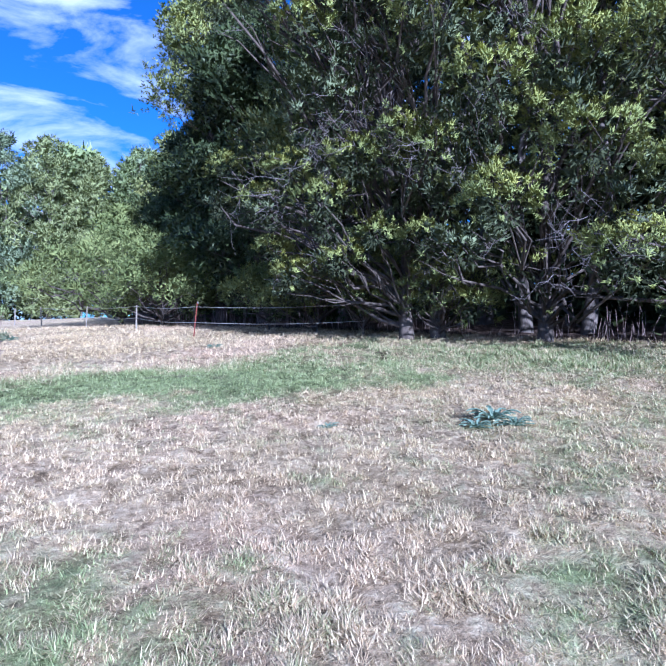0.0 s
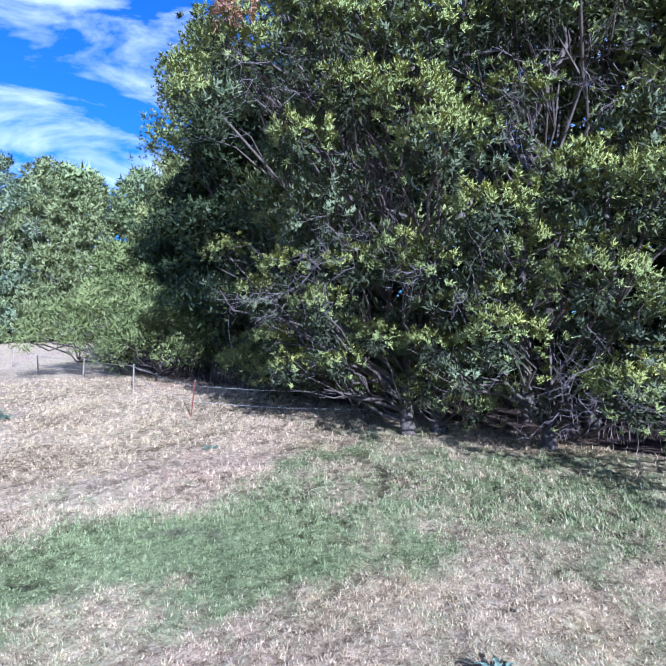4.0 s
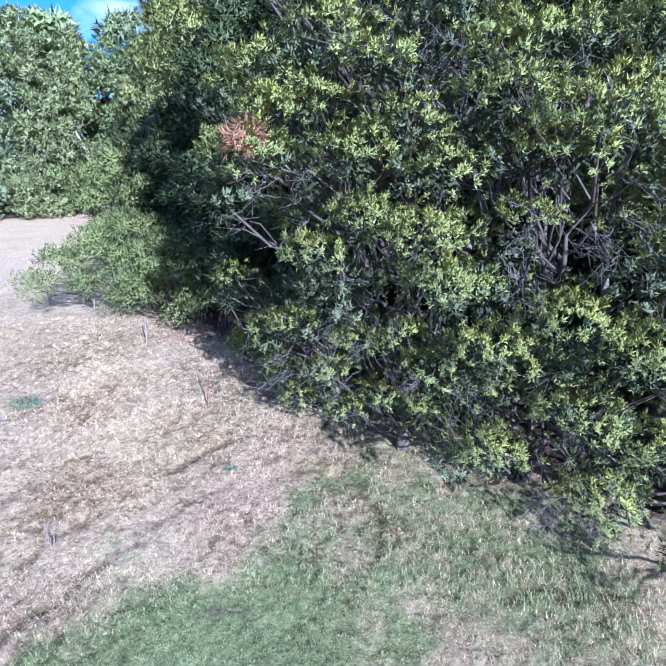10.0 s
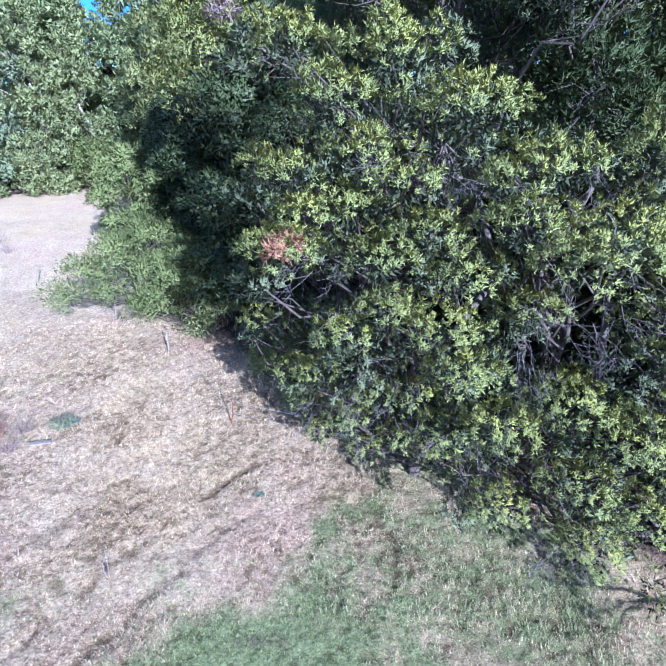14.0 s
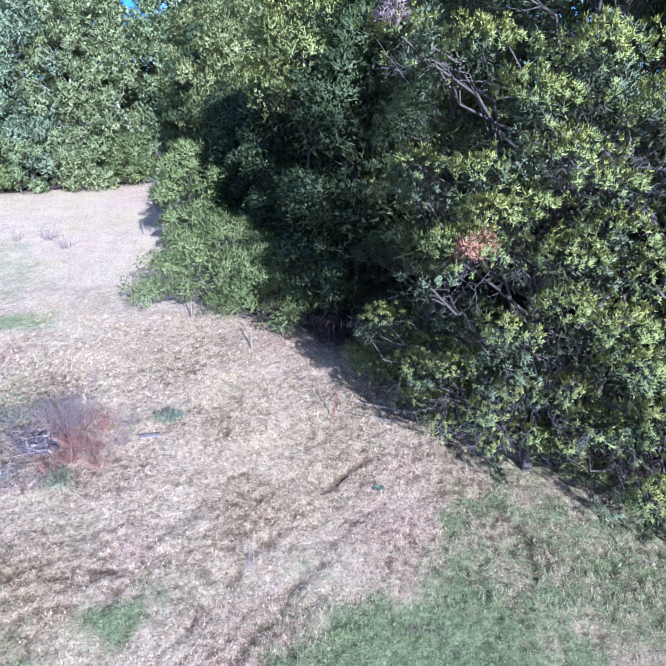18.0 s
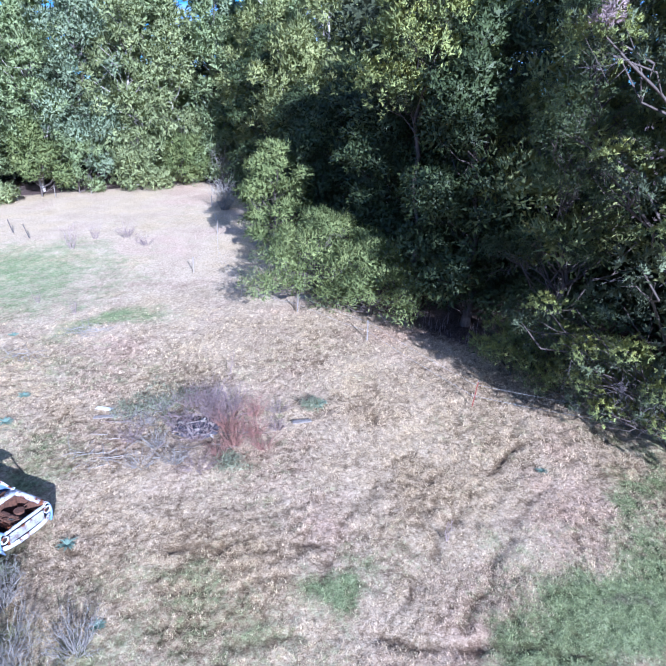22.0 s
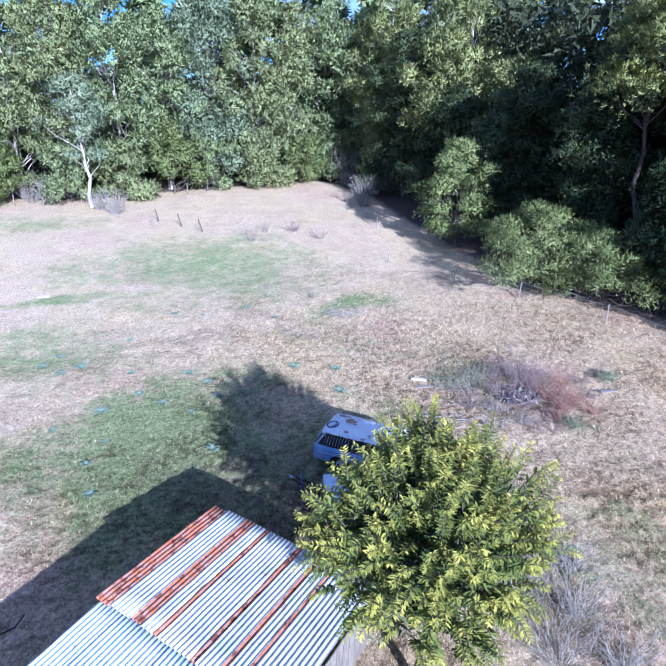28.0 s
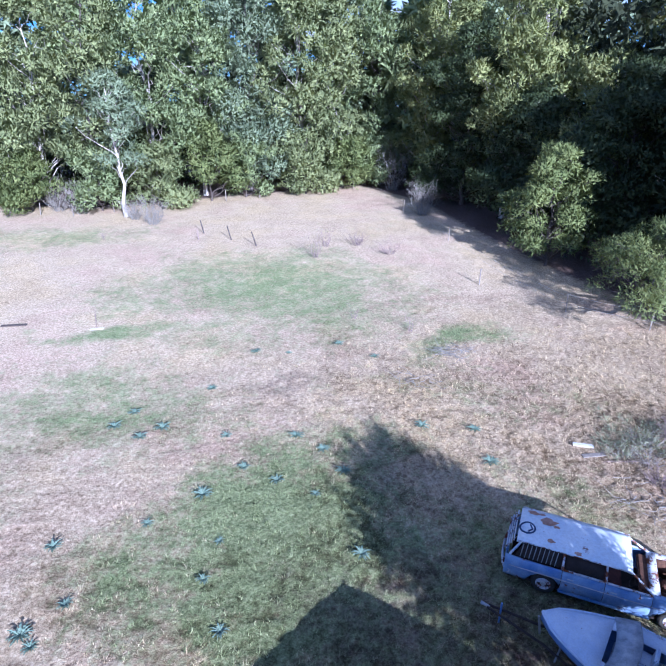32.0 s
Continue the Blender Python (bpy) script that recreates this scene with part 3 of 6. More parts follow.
def stretch(lo, hi, step, far):
    core = np.arange(lo, hi + step / 2, step)
    grow = np.cumsum(step * 1.22 ** np.arange(1, 60))
    grow = grow[grow < far]
    return np.concatenate([lo - grow[::-1], core, hi + grow])


def make_ground():
    xs, ys = stretch(-62, 14, 0.3, 1800), stretch(-6, 74, 0.3, 1800)
    xs = np.unique(np.round(np.concatenate([xs[(xs < -32) | (xs > 9)], np.arange(-32, 9, 0.15)]), 4))
    ys = np.unique(np.round(np.concatenate([ys[(ys < 5) | (ys > 25)], np.arange(5, 25, 0.15)]), 4))
    gx, gy = np.meshgrid(xs, ys)
    nx, ny = len(xs), len(ys)
    x, y = gx.ravel(), gy.ravel()
    z = rise(x, y) + lumps(x, y) * np.clip(1.5 - np.hypot(x + 24, y - 34) / 80, 0, 1)
    green, bare = cover(x, y)
    i = (np.arange(ny - 1)[:, None] * nx + np.arange(nx - 1)[None]).ravel()
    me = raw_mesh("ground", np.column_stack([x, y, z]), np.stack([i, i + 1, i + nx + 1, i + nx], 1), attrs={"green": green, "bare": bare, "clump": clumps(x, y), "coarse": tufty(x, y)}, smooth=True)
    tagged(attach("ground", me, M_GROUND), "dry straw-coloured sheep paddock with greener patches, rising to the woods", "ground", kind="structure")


make_ground()


def blades(rng, x, y, height, width, bend=0.5):
    """Leaning grass blades, rooted on the ground."""
    n = len(x)
    z = surface(x, y) - 0.01
    ang = rng.random(n) * 2 * math.pi
    lean = np.column_stack([np.cos(ang), np.sin(ang), np.zeros(n)])
    side = np.column_stack([-np.sin(ang), np.cos(ang), np.zeros(n)]) * (width * (0.6 + 0.8 * rng.random(n)))[:, None]
    h = (height * (0.5 + rng.random(n)))[:, None]
    b = (bend * (0.3 + rng.random(n)))[:, None]
    root = np.column_stack([x, y, z])
    tip = root + np.array([0, 0, 1.0]) * h * (1 - 0.35 * b) + lean * h * b * 1.15
    v = np.stack([root - side, root + side, tip], 1).reshape(-1, 3)
    green, bare = cover(x, y)
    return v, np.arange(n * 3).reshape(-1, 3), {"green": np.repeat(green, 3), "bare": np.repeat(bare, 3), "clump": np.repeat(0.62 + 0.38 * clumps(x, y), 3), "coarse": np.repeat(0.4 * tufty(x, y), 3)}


def make_grass():
    rng = np.random.default_rng(4)
    label = "dry bent pasture grass, straw mixed with green"
    # short turf by the start of the flight
    n = 280000
    r = 1.7 + 12.5 * rng.random(n) ** 1.35
    a = (rng.random(n) - 0.5) * radians(78)
    x, y = r * np.sin(a), r * np.cos(a)
    keep = (wood_depth(x, y) < 1.5) & (value_noise(x * 5.0, y * 5.0, 17) + 0.7 * rng.random(n) > 0.4)
    x, y = x[keep], y[keep]
    v, f, at = blades(rng, x, y, 0.018 + 0.036 * value_noise(x * 5.0, y * 5.0, 17), 0.0022 + 0.0006 * np.hypot(x, y), 1.4)
    tagged(attach("near_grass", raw_mesh("near_grass", v, f, attrs=at), M_BLADE), label, "grass", kind="stuff")
    # tufts over the whole paddock, none in the furrows
    n = 72000
    x, y = -38 + 48 * rng.random(n), 4 + 27 * rng.random(n) ** 1.15
    keep = (wood_depth(x, y) < 0.8) & (track_depth(x, y) < 0.3) & (rng.random(n) < np.clip(1.7 - np.hypot(x + 10, y - 4) / 20, 0, 1)) & (np.hypot(x, y) > 6.5 + 4 * rng.random(n)) & (swaths(x, y) + 0.5 * rng.random(n) > -0.6) & (fractal(x * 1.6, y * 1.6, 2, 12) + 0.4 * rng.random(n) > 0.5)
    m = 15000
    nx, ny = rng.uniform(-6.5, 6.5, m), 2.2 + 9.5 * rng.random(m) ** 1.2
    close = (np.abs(nx) < 0.7 * ny + 0.3) & (fractal(nx * 3.5, ny * 3.5, 2, 13) + 0.5 * rng.random(m) > 0.5)
    x, y = np.concatenate([x[keep], nx[close]]), np.concatenate([y[keep], ny[close]])
    per = 8
    far = np.where(np.hypot(x, y) < 11, 0.33 + 0.022 * np.hypot(x, y), np.clip(np.hypot(x + 15, y + 2) / 30, 0.6, 1.4))
    fr = np.repeat(far, per)
    ox = np.repeat(x, per) + rng.normal(0, 0.045, len(x) * per) * fr
    oy = np.repeat(y, per) + rng.normal(0, 0.045, len(x) * per) * fr
    v, f, at = blades(rng, ox, oy, (0.06 + 0.05 * fr) * np.repeat((0.6 + 0.8 * rng.random(len(x))) * np.where(np.hypot(x, y) < 11, 0.62, 1.0), per), 0.0105 * fr, 0.9)
    tagged(attach("tussock_grass", raw_mesh("tussock_grass", v, f, attrs=at), M_BLADE), label, "grass", kind="stuff")


make_grass()


# ---- trees ----
def make_tree(name, x, y, height, spread, low, seed, leaf, bark=None, boughs=60, per=30, each=34, size=(0.2, 0.07), face=None, tuft=0.36, bough=(0.9, 1.7), lean=(0.0, 0.0),
              label="", group="", trunk_r=0.22, shape="tri", twigs=40, limbs=7, square=2.4, over=0.0, core=110, kind_of="tree", low_droop=False, wall=False, at=None, brush=(), spray=0):
    """A tree: trunk, limbs, thin branches and a crown built of boughs of leaf tufts. low: height of the lowest boughs; face: compass way to which more boughs grow."""
    rng = np.random.default_rng(seed)
    bark = bark or M_BARK
    z0 = float(rise(x, y))
    root = empty(name, x, y, z0)
    top = np.array([lean[0], lean[1], height])
    spine = bent(rng, (0, 0, -0.25), top * 0.96, trunk_r, 0.03, 9, 0.025)
    spine[0, 3] *= 1.5
    stem("trunk", [spine], bark, root, 8)
    s = rng.random(boughs) ** 0.85
    h = low + (height - low) * s
    prof = spread * np.minimum(1, 0.72 + 1.6 * s) * (1 - s ** square) ** 0.62 + 0.3
    az = rng.random(boughs) * 2 * math.pi
    if face is not None:
        az = np.where(rng.random(boughs) < 0.62, radians(face) + rng.normal(0, 0.95, boughs), az)
    lobes = 1 + 0.22 * np.sin(az * 3 + seed) + 0.15 * np.sin(az * 2 + h * 0.8 + seed * 2)
    rad = prof * lobes * np.sqrt(0.25 + 0.75 * rng.random(boughs))
    axis = np.column_stack([np.interp(h, spine[:, 2], spine[:, k]) for k in range(2)])
    c = np.column_stack([axis[:, 0] + rad * np.cos(az), axis[:, 1] + rad * np.sin(az), h])
    if face is not None:
        c[:, :2] += over * np.array([math.cos(radians(face)), math.sin(radians(face))]) * np.clip(1.2 - s, 0, 1)[:, None]
    full = np.ones(boughs, bool)
    placed = 0 if at is None else len(at)
    c[:, 2] = np.maximum(c[:, 2], 0.9)
    if low_droop:
        c[:, 2] -= np.clip(rad - 2.5, 0, 2) * 0.35 * (h < 6)
        c[:, 2] = np.maximum(c[:, 2], 0.7)
    br = bough[0] + (bough[1] - bough[0]) * rng.random(boughs)
    br *= np.clip(1.15 - 0.4 * s, 0.5, 1.2)
    if placed:
        # the boughs that hang out over the paddock, each where it grows; the others keep back from them
        back = c[:, 1] + y > 13.6 + 0.16 * np.abs(c[:, 0] + x - 1)
        full &= back | (c[:, 2] + z0 > 15.5)
        spots = np.asarray(at, float)
        # each has a smaller neighbour behind and below it, coloured duller for shade
        mate = spots + np.column_stack([rng.normal(0, 0.55, placed), 0.75 + 0.3 * rng.random(placed), rng.normal(-0.45, 0.3, placed), -0.06 * np.ones(placed)])
        spots, placed = np.concatenate([spots, mate]), placed * 2
        c[:placed] = spots[:, :3] - np.array([x, y, z0])
        br[:placed] = 1.04 * spots[:, 3]
        h[:placed], az[:placed] = c[:placed, 2], np.arctan2(c[:placed, 1], c[:placed, 0])
        rad[:placed], full[:placed] = np.hypot(c[:placed, 0], c[:placed, 1]), True
    if wall:
        full &= c[:, 0] + x > -2.3 - 0.417 * (c[:, 1] + y - 12)
    tips = None
    if spray:
        front = np.arange(boughs) < placed // 2 if placed else np.ones(boughs, bool)
        # crest paints the bough tops paler, as if sunlit
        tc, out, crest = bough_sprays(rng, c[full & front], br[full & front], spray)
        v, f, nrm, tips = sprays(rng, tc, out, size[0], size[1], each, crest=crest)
        v[:, 2] = np.maximum(v[:, 2], 0.12)
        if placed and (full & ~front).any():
            # boughs at the back wear a shaded copy of the wattle colour
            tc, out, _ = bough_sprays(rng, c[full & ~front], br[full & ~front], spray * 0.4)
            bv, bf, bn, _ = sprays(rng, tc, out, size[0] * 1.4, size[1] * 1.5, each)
            attach("shaded_leaves", raw_mesh("shaded_leaves", bv, bf, bn), M_WATTLESHADE, root)
    else:
        tc, out = bough_tufts(rng, c[full], br[full], per)
        v, f, nrm = leaves(rng, tc, tuft * (0.7 + 0.6 * rng.random(len(tc))), each, size[0], size[1], 0.55, shape, out)
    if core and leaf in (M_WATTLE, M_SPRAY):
        # near-black inner leaves carry the shade inside each bough
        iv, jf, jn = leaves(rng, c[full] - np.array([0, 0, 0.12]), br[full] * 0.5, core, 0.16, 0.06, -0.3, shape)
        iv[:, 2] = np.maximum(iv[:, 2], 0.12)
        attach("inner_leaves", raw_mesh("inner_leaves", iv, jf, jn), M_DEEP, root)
    elif core:
        iv, jf, jn = leaves(rng, c[full], br[full] * 0.62, core, size[0] * 1.35, size[1] * 1.5, 0.0, shape)
        f = np.concatenate([f, jf + len(v)])
        v, nrm = np.concatenate([v, iv]), np.concatenate([nrm, jn])
        if tips is not None:
            tips = np.concatenate([tips, np.zeros(len(iv))])
    v[:, 2] = np.maximum(v[:, 2], 0.12)
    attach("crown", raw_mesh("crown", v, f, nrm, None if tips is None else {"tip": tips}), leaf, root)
    # limbs to the larger boughs, thin branches to the rest
    order = np.argsort(-br)
    thin = []
    for rank, i in enumerate(order):
        if not full[i] and (placed or rng.random() < 0.85 or c[i][2] < 2.8 or rad[i] > 2.3):
            continue
        hs = max(0.25 * h[i], h[i] - 0.75 * rad[i] - 0.4)
        a = np.array([np.interp(hs, spine[:, 2], spine[:, 0]), np.interp(hs, spine[:, 2], spine[:, 1]), hs])
        r0 = min(0.07, 0.016 + 0.010 * rad[i])
        p = bent(rng, a, c[i], r0 * 1.25, r0 * 0.4, 6, 0.07)
        if rank < limbs:
            stem("limb", [p], bark, root, 5)
        else:
            thin.append(p)
        for _ in range(2 if y < 25 else 0):
            e = c[i] + unit(rng.normal(size=3) + np.array([0, 0, 0.3])) * br[i] * 0.9
            e[2] = max(e[2], 0.4)
            thin.append(bent(rng, p[3, :3], e, r0 * 0.55, 0.006, 4, 0.1))
    tagged(stem("branchwork", thin, bark, root, 3), kind="stuff")
    if twigs:
        dead = []
        for k in range(twigs):
            i = rng.integers(placed or boughs)
            if len(brush) and k % 3:
                # leafless brushwood hangs in the hollows between the boughs
                a = np.asarray(brush[k % len(brush)], float) - np.array([x, y, z0]) + rng.normal(0, 1, 3) * np.array([0.55, 0.4, 0.35])
                w = unit(np.array([a[0], a[1], 0]) * 0.25 + np.array([0, -0.5, -0.25]) + rng.normal(0, 0.6, 3))
            else:
                a = c[i] * np.array([0.85, 0.85, 1]) - np.array([0, 0, br[i] * 0.5])
                w = unit(np.array([math.cos(az[i]), math.sin(az[i]), rng.normal(0, 0.45) - 0.1]) + rng.normal(0, 0.3, 3))
            ln = 0.5 + 0.8 * rng.random()
            m = bent(rng, a, a + w * ln - np.array([0, 0, 0.25 * ln]), 0.008, 0.003, 5, 0.1)
            dead.append(m)
            for _ in range(6):
                q = m[rng.integers(1, 5), :3]
                dead.append(bent(rng, q, q + unit(w + rng.normal(0, 0.5, 3)) * ln * (0.25 + 0.4 * rng.random()), 0.0045, 0.002, 3, 0.1))
        dead = [d for d in dead if d[:, 2].min() > 0.9]
        tagged(stem("dead_brushwood", dead, M_DEADWOOD, root, 3, "bare grey dead twigs"), kind="stuff")
    return tagged(root, label, kind_of, group)


WOOD = "trees of the near wood"
L_WATTLE = "tall wattle with olive-green leaf tufts and bare grey twigs"
L_DARK = "tall tree in the wood's shade, shade put into its leaf colour"
L_GUM = "tall pale olive gum standing behind the wood's edge"
# boughs of the two wattles nearest to the paddock: x, y, z, radius
BOUGHS_A = [(-1.8, 12.9, 12.2, 0.75), (-0.2, 11.9, 12.7, 0.8), (-0.8, 12.4, 13.8, 0.95), (0.6, 11.8, 12.2, 0.75), (1.8, 11.8, 13.6, 1.0), (-0.7, 12.6, 11.6, 0.75), (0.1, 12.0, 10.5, 0.8), (-2.3, 12.7, 10.5, 0.75), (1.3, 12.0, 11.1, 0.8),
            (2.0, 11.7, 10.2, 0.8), (-0.7, 12.7, 8.4, 0.7), (0.4, 12.1, 9.2, 0.75), (1.6, 11.8, 8.8, 0.95), (2.2, 11.4, 7.9, 0.95), (-1.3, 15.6, 5.9, 0.7), (1.1, 14.8, 4.1, 0.55), (-3.3, 18.0, 6.7, 0.65), (-1.8, 17.3, 4.0, 0.6),
            (-2.8, 16.0, 12.1, 0.7), (-3.4, 16.9, 15.4, 1.0), (0.2, 12.3, 14.6, 1.0), (-1.8, 13.8, 14.9, 0.9)]
BOUGHS_B = [(4.5, 10.7, 11.1, 1.25), (2.9, 10.8, 11.6, 0.75), (3.5, 11.5, 12.6, 0.85), (2.7, 11.2, 12.3, 0.7), (4.1, 11.2, 10.6, 0.85), (4.8, 11.5, 7.1, 1.1), (5.9, 10.4, 6.8, 1.0), (3.8, 12.2, 9.2, 0.75), (5.9, 11.2, 3.0, 1.0),
            (3.6, 13.2, 4.8, 0.85), (3.4, 11.5, 4.1, 0.8), (5.0, 11.0, 5.2, 0.95), (4.4, 11.9, 5.9, 0.85), (2.4, 14.5, 3.9, 0.7), (3.1, 11.4, 6.6, 0.8), (6.0, 11.4, 12.9, 1.1), (6.6, 10.6, 4.6, 0.9), (6.9, 10.3, 8.6, 1.0)]
LOW_A = [(0.5, 14.3, 5.8, 0.7), (-0.3, 14.6, 4.9, 0.65), (1.6, 13.6, 6.2, 0.75), (0.2, 15.2, 3.4, 0.6), (2.2, 13.0, 5.6, 0.8), (-2.3, 17.0, 5.4, 0.7), (-1.2, 16.6, 3.2, 0.6)]
BRUSH_A = [(0.2, 13.2, 6.2), (-0.4, 13.6, 5.6), (-1.5, 15.6, 5.2), (0.9, 13.6, 7.0), (-0.6, 12.9, 9.7), (0.8, 12.2, 12.9), (1.6, 12.4, 12.2)]
BRUSH_B = [(3.4, 10.9, 12.0), (5.2, 11.2, 3.6), (3.9, 11.5, 8.3), (4.2, 11.4, 9.6), (3.0, 12.4, 5.4), (5.6, 11.5, 9.2), (4.6, 11.5, 2.6)]
# x, y, height, spread, lowest boughs, seed, reach towards the paddock
for x, y, hgt, spr, low, seed, reach in [(2.2, 16.9, 19.0, 3.9, 2.2, 11, 1.0), (5.6, 15.0, 17.5, 3.6, 1.8, 12, 1.0), (9.6, 12.8, 12.5, 4.0, 1.0, 13, 1.4), (-0.4, 23.4, 18.5, 2.9, 2.2, 14, 0.3),
                                         (13.6, 9.8, 17.0, 4.5, 1.2, 15, 1.0)]:
    spread_out = seed in (11, 12)
    # the wattle set back in shade gets the shade-darkened leaf colour
    made = make_tree("wattle_tree", x, y, hgt, spr, low, seed, M_SHADELEAF if seed == 14 else M_SPRAY, boughs=84, per=33, each=32 if spread_out else 22 if seed != 14 else 30, size=(0.075, 0.028) if seed != 14 else (0.09, 0.026), face=-112, label=L_WATTLE, group=WOOD, trunk_r=0.16,
                     twigs=110 if spread_out else 40, tuft=0.21, bough=(0.6, 1.2), over=reach, low_droop=True, wall=x < 4 and not spread_out, spray={11: 24, 12: 24, 13: 6, 15: 4}.get(seed, 0), limbs=12,
                     at={11: BOUGHS_A + LOW_A, 12: BOUGHS_B}.get(seed), brush={11: BRUSH_A, 12: BRUSH_B}.get(seed, ()))
    if seed == 11:
        rng_w = np.random.default_rng(3)
        spot = np.array([-2.1 - x, 12.0 - y, 10.8 - float(rise(x, y))])
        tc, way = bough_tufts(rng_w, spot[None] + np.array([0.05, -0.2, 0.1]) + rng_w.normal(0, 1, (5, 3)) * np.array([0.09, 0.1, 0.22]), np.full(5, 0.2), 10, 1.0, -0.8)
        attach("withered_spray", raw_mesh("withered_spray", *sprays(rng_w, tc, way, 0.12, 0.03, 16)[:3]), M_ORANGE, made, "orange-brown withered leaves")
        high = np.array([-3.6 - x, 16.2 - y, 15.9 - float(rise(x, y))])
        tc, way = bough_tufts(rng_w, high[None] + rng_w.normal(0, 0.16, (5, 3)), np.full(5, 0.24), 10, 1.0, -0.8)
        attach("withered_spray", raw_mesh("withered_spray", *sprays(rng_w, tc, way, 0.11, 0.03, 16)[:3]), M_REED, made, "dull red-brown withered leaves")
        tc, way, crest = bough_sprays(rng_w, spot[None] + np.array([[0.15, 0.45, -0.25], [0.6, 0.4, 0.5]]), np.array([0.8, 0.75]), 30)
        v, f, nrm, tips = sprays(rng_w, tc, way, 0.075, 0.028, 32, crest=crest)
        attach("leafy_bough", raw_mesh("leafy_bough", v, f, nrm, {"tip": tips}), M_SPRAY, made)
        stem("limb", [bent(rng_w, (0, 0, 8.2), spot + np.array([0.2, 0.5, -0.4]), 0.07, 0.02, 7, 0.05)], M_BARK, made)
for x, y, hgt, spr, low, seed, lean in [(7.6, 17.0, 20.0, 3.6, 11.0, 16, (1.6, -0.6)), (6.2, 18.2, 20.5, 3.4, 11.0, 17, (-0.4, 0.3)), (3.2, 17.2, 20.0, 3.4, 11.5, 18, (0.2, 0.2)), (10.8, 15.6, 20.0, 3.8, 10.0, 19, (0.8, 0.0))]:
    # three of these have their shade painted in by the darkened leaf
    make_tree("wattle_tree", x, y, hgt, spr, low, seed, M_SHADELEAF if seed < 19 else M_SPRAY, bark=M_GREYBARK, boughs=44, each=16, size=(0.14, 0.036), spray=9, face=-115, label="tall wattle on a bare pale trunk", group=WOOD, trunk_r=0.17, twigs=25,
              tuft=0.25, bough=(0.7, 1.3), over=0.8, lean=lean)
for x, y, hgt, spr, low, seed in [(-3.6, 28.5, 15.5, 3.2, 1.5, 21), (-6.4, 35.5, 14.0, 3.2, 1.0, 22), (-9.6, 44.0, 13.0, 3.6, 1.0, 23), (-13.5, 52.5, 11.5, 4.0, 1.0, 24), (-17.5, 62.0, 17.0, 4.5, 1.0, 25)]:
    make_tree("shade_tree", x, y, hgt, spr, low, seed, M_SHADELEAF, boughs=64, per=22, each=18, size=(0.24, 0.1), face=-150, label=L_DARK, group=WOOD, tuft=0.4, twigs=20)
for x, y, hgt, spr, low, seed in [(-6.2, 31.6, 18.2, 3.0, 11.5, 31), (0.5, 27.0, 21.0, 4.5, 5.0, 32), (6.0, 22.5, 22.0, 4.5, 4.0, 33), (11.5, 18.5, 22.0, 5.0, 4.0, 34), (18.0, 10.0, 21.0, 5.5, 3.0, 35),
                                  (-3.4, 40.5, 17.0, 4.2, 4.0, 36), (-14.8, 56.0, 16.5, 3.4, 7.0, 49), (-9.0, 50.0, 14.0, 4.5, 4.0, 37), (-12.5, 68.5, 20.5, 4.5, 4.0, 46), (-17.5, 67.0, 19.0, 4.0, 4.0, 47), (-12.0, 60.0, 22.0, 5.5, 4.0, 38), (-19.0, 71.0, 22.0, 5.5, 3.0, 39), (2.0, 36.0, 22.0, 5.5, 4.0, 40), (-3.0, 55.0, 18.5, 5.5, 5.0, 41), (4.0, 46.0, 23.0, 5.5, 5.0, 42), (-6.5, 66.0, 25.0, 5.5, 5.0, 43), (9.0, 29.0, 24.0, 5.5, 5.0, 44), (14.5, 24.0, 23.0, 5.5, 4.0, 45), (-0.5, 43.0, 23.5, 5.0, 5.0, 48)]:
    # gums 36, 42 and 48 are leaf-coloured dark to stand for shade
    make_tree("gum_tree", x, y, hgt, spr, low, seed, M_SHADELEAF if seed in (36, 42, 48) else M_SPRAY if seed == 31 else M_GUM, bark=M_BARK if seed == 31 else M_GREYBARK if x > -1 else M_PALEBARK, boughs=50, each=12, size=(0.15, 0.065) if seed == 31 else (0.28, 0.105), spray=1.2 if x > 5 else 9 if seed == 31 else 3, face=-130, label=L_GUM, group=WOOD, tuft=0.4, bough=(0.9, 1.7), twigs=0, trunk_r=0.24)


for k, (x, y, hgt, spr) in enumerate([(-0.6, 20.6, 3.4, 1.6), (1.0, 18.6, 3.0, 1.5), (3.2, 17.0, 2.8, 1.4), (-2.6, 22.8, 2.6, 1.4)]):
    make_tree("wattle_sapling", x, y, hgt, spr, 0.5, 160 + k, M_SPRAY, boughs=26, each=18, size=(0.12, 0.022), spray=20, label="low wattle sapling at the foot of the wood", group="saplings along the wood", kind_of="sapling", tuft=0.24, bough=(0.45, 0.8), twigs=6, trunk_r=0.04, limbs=2, core=60)


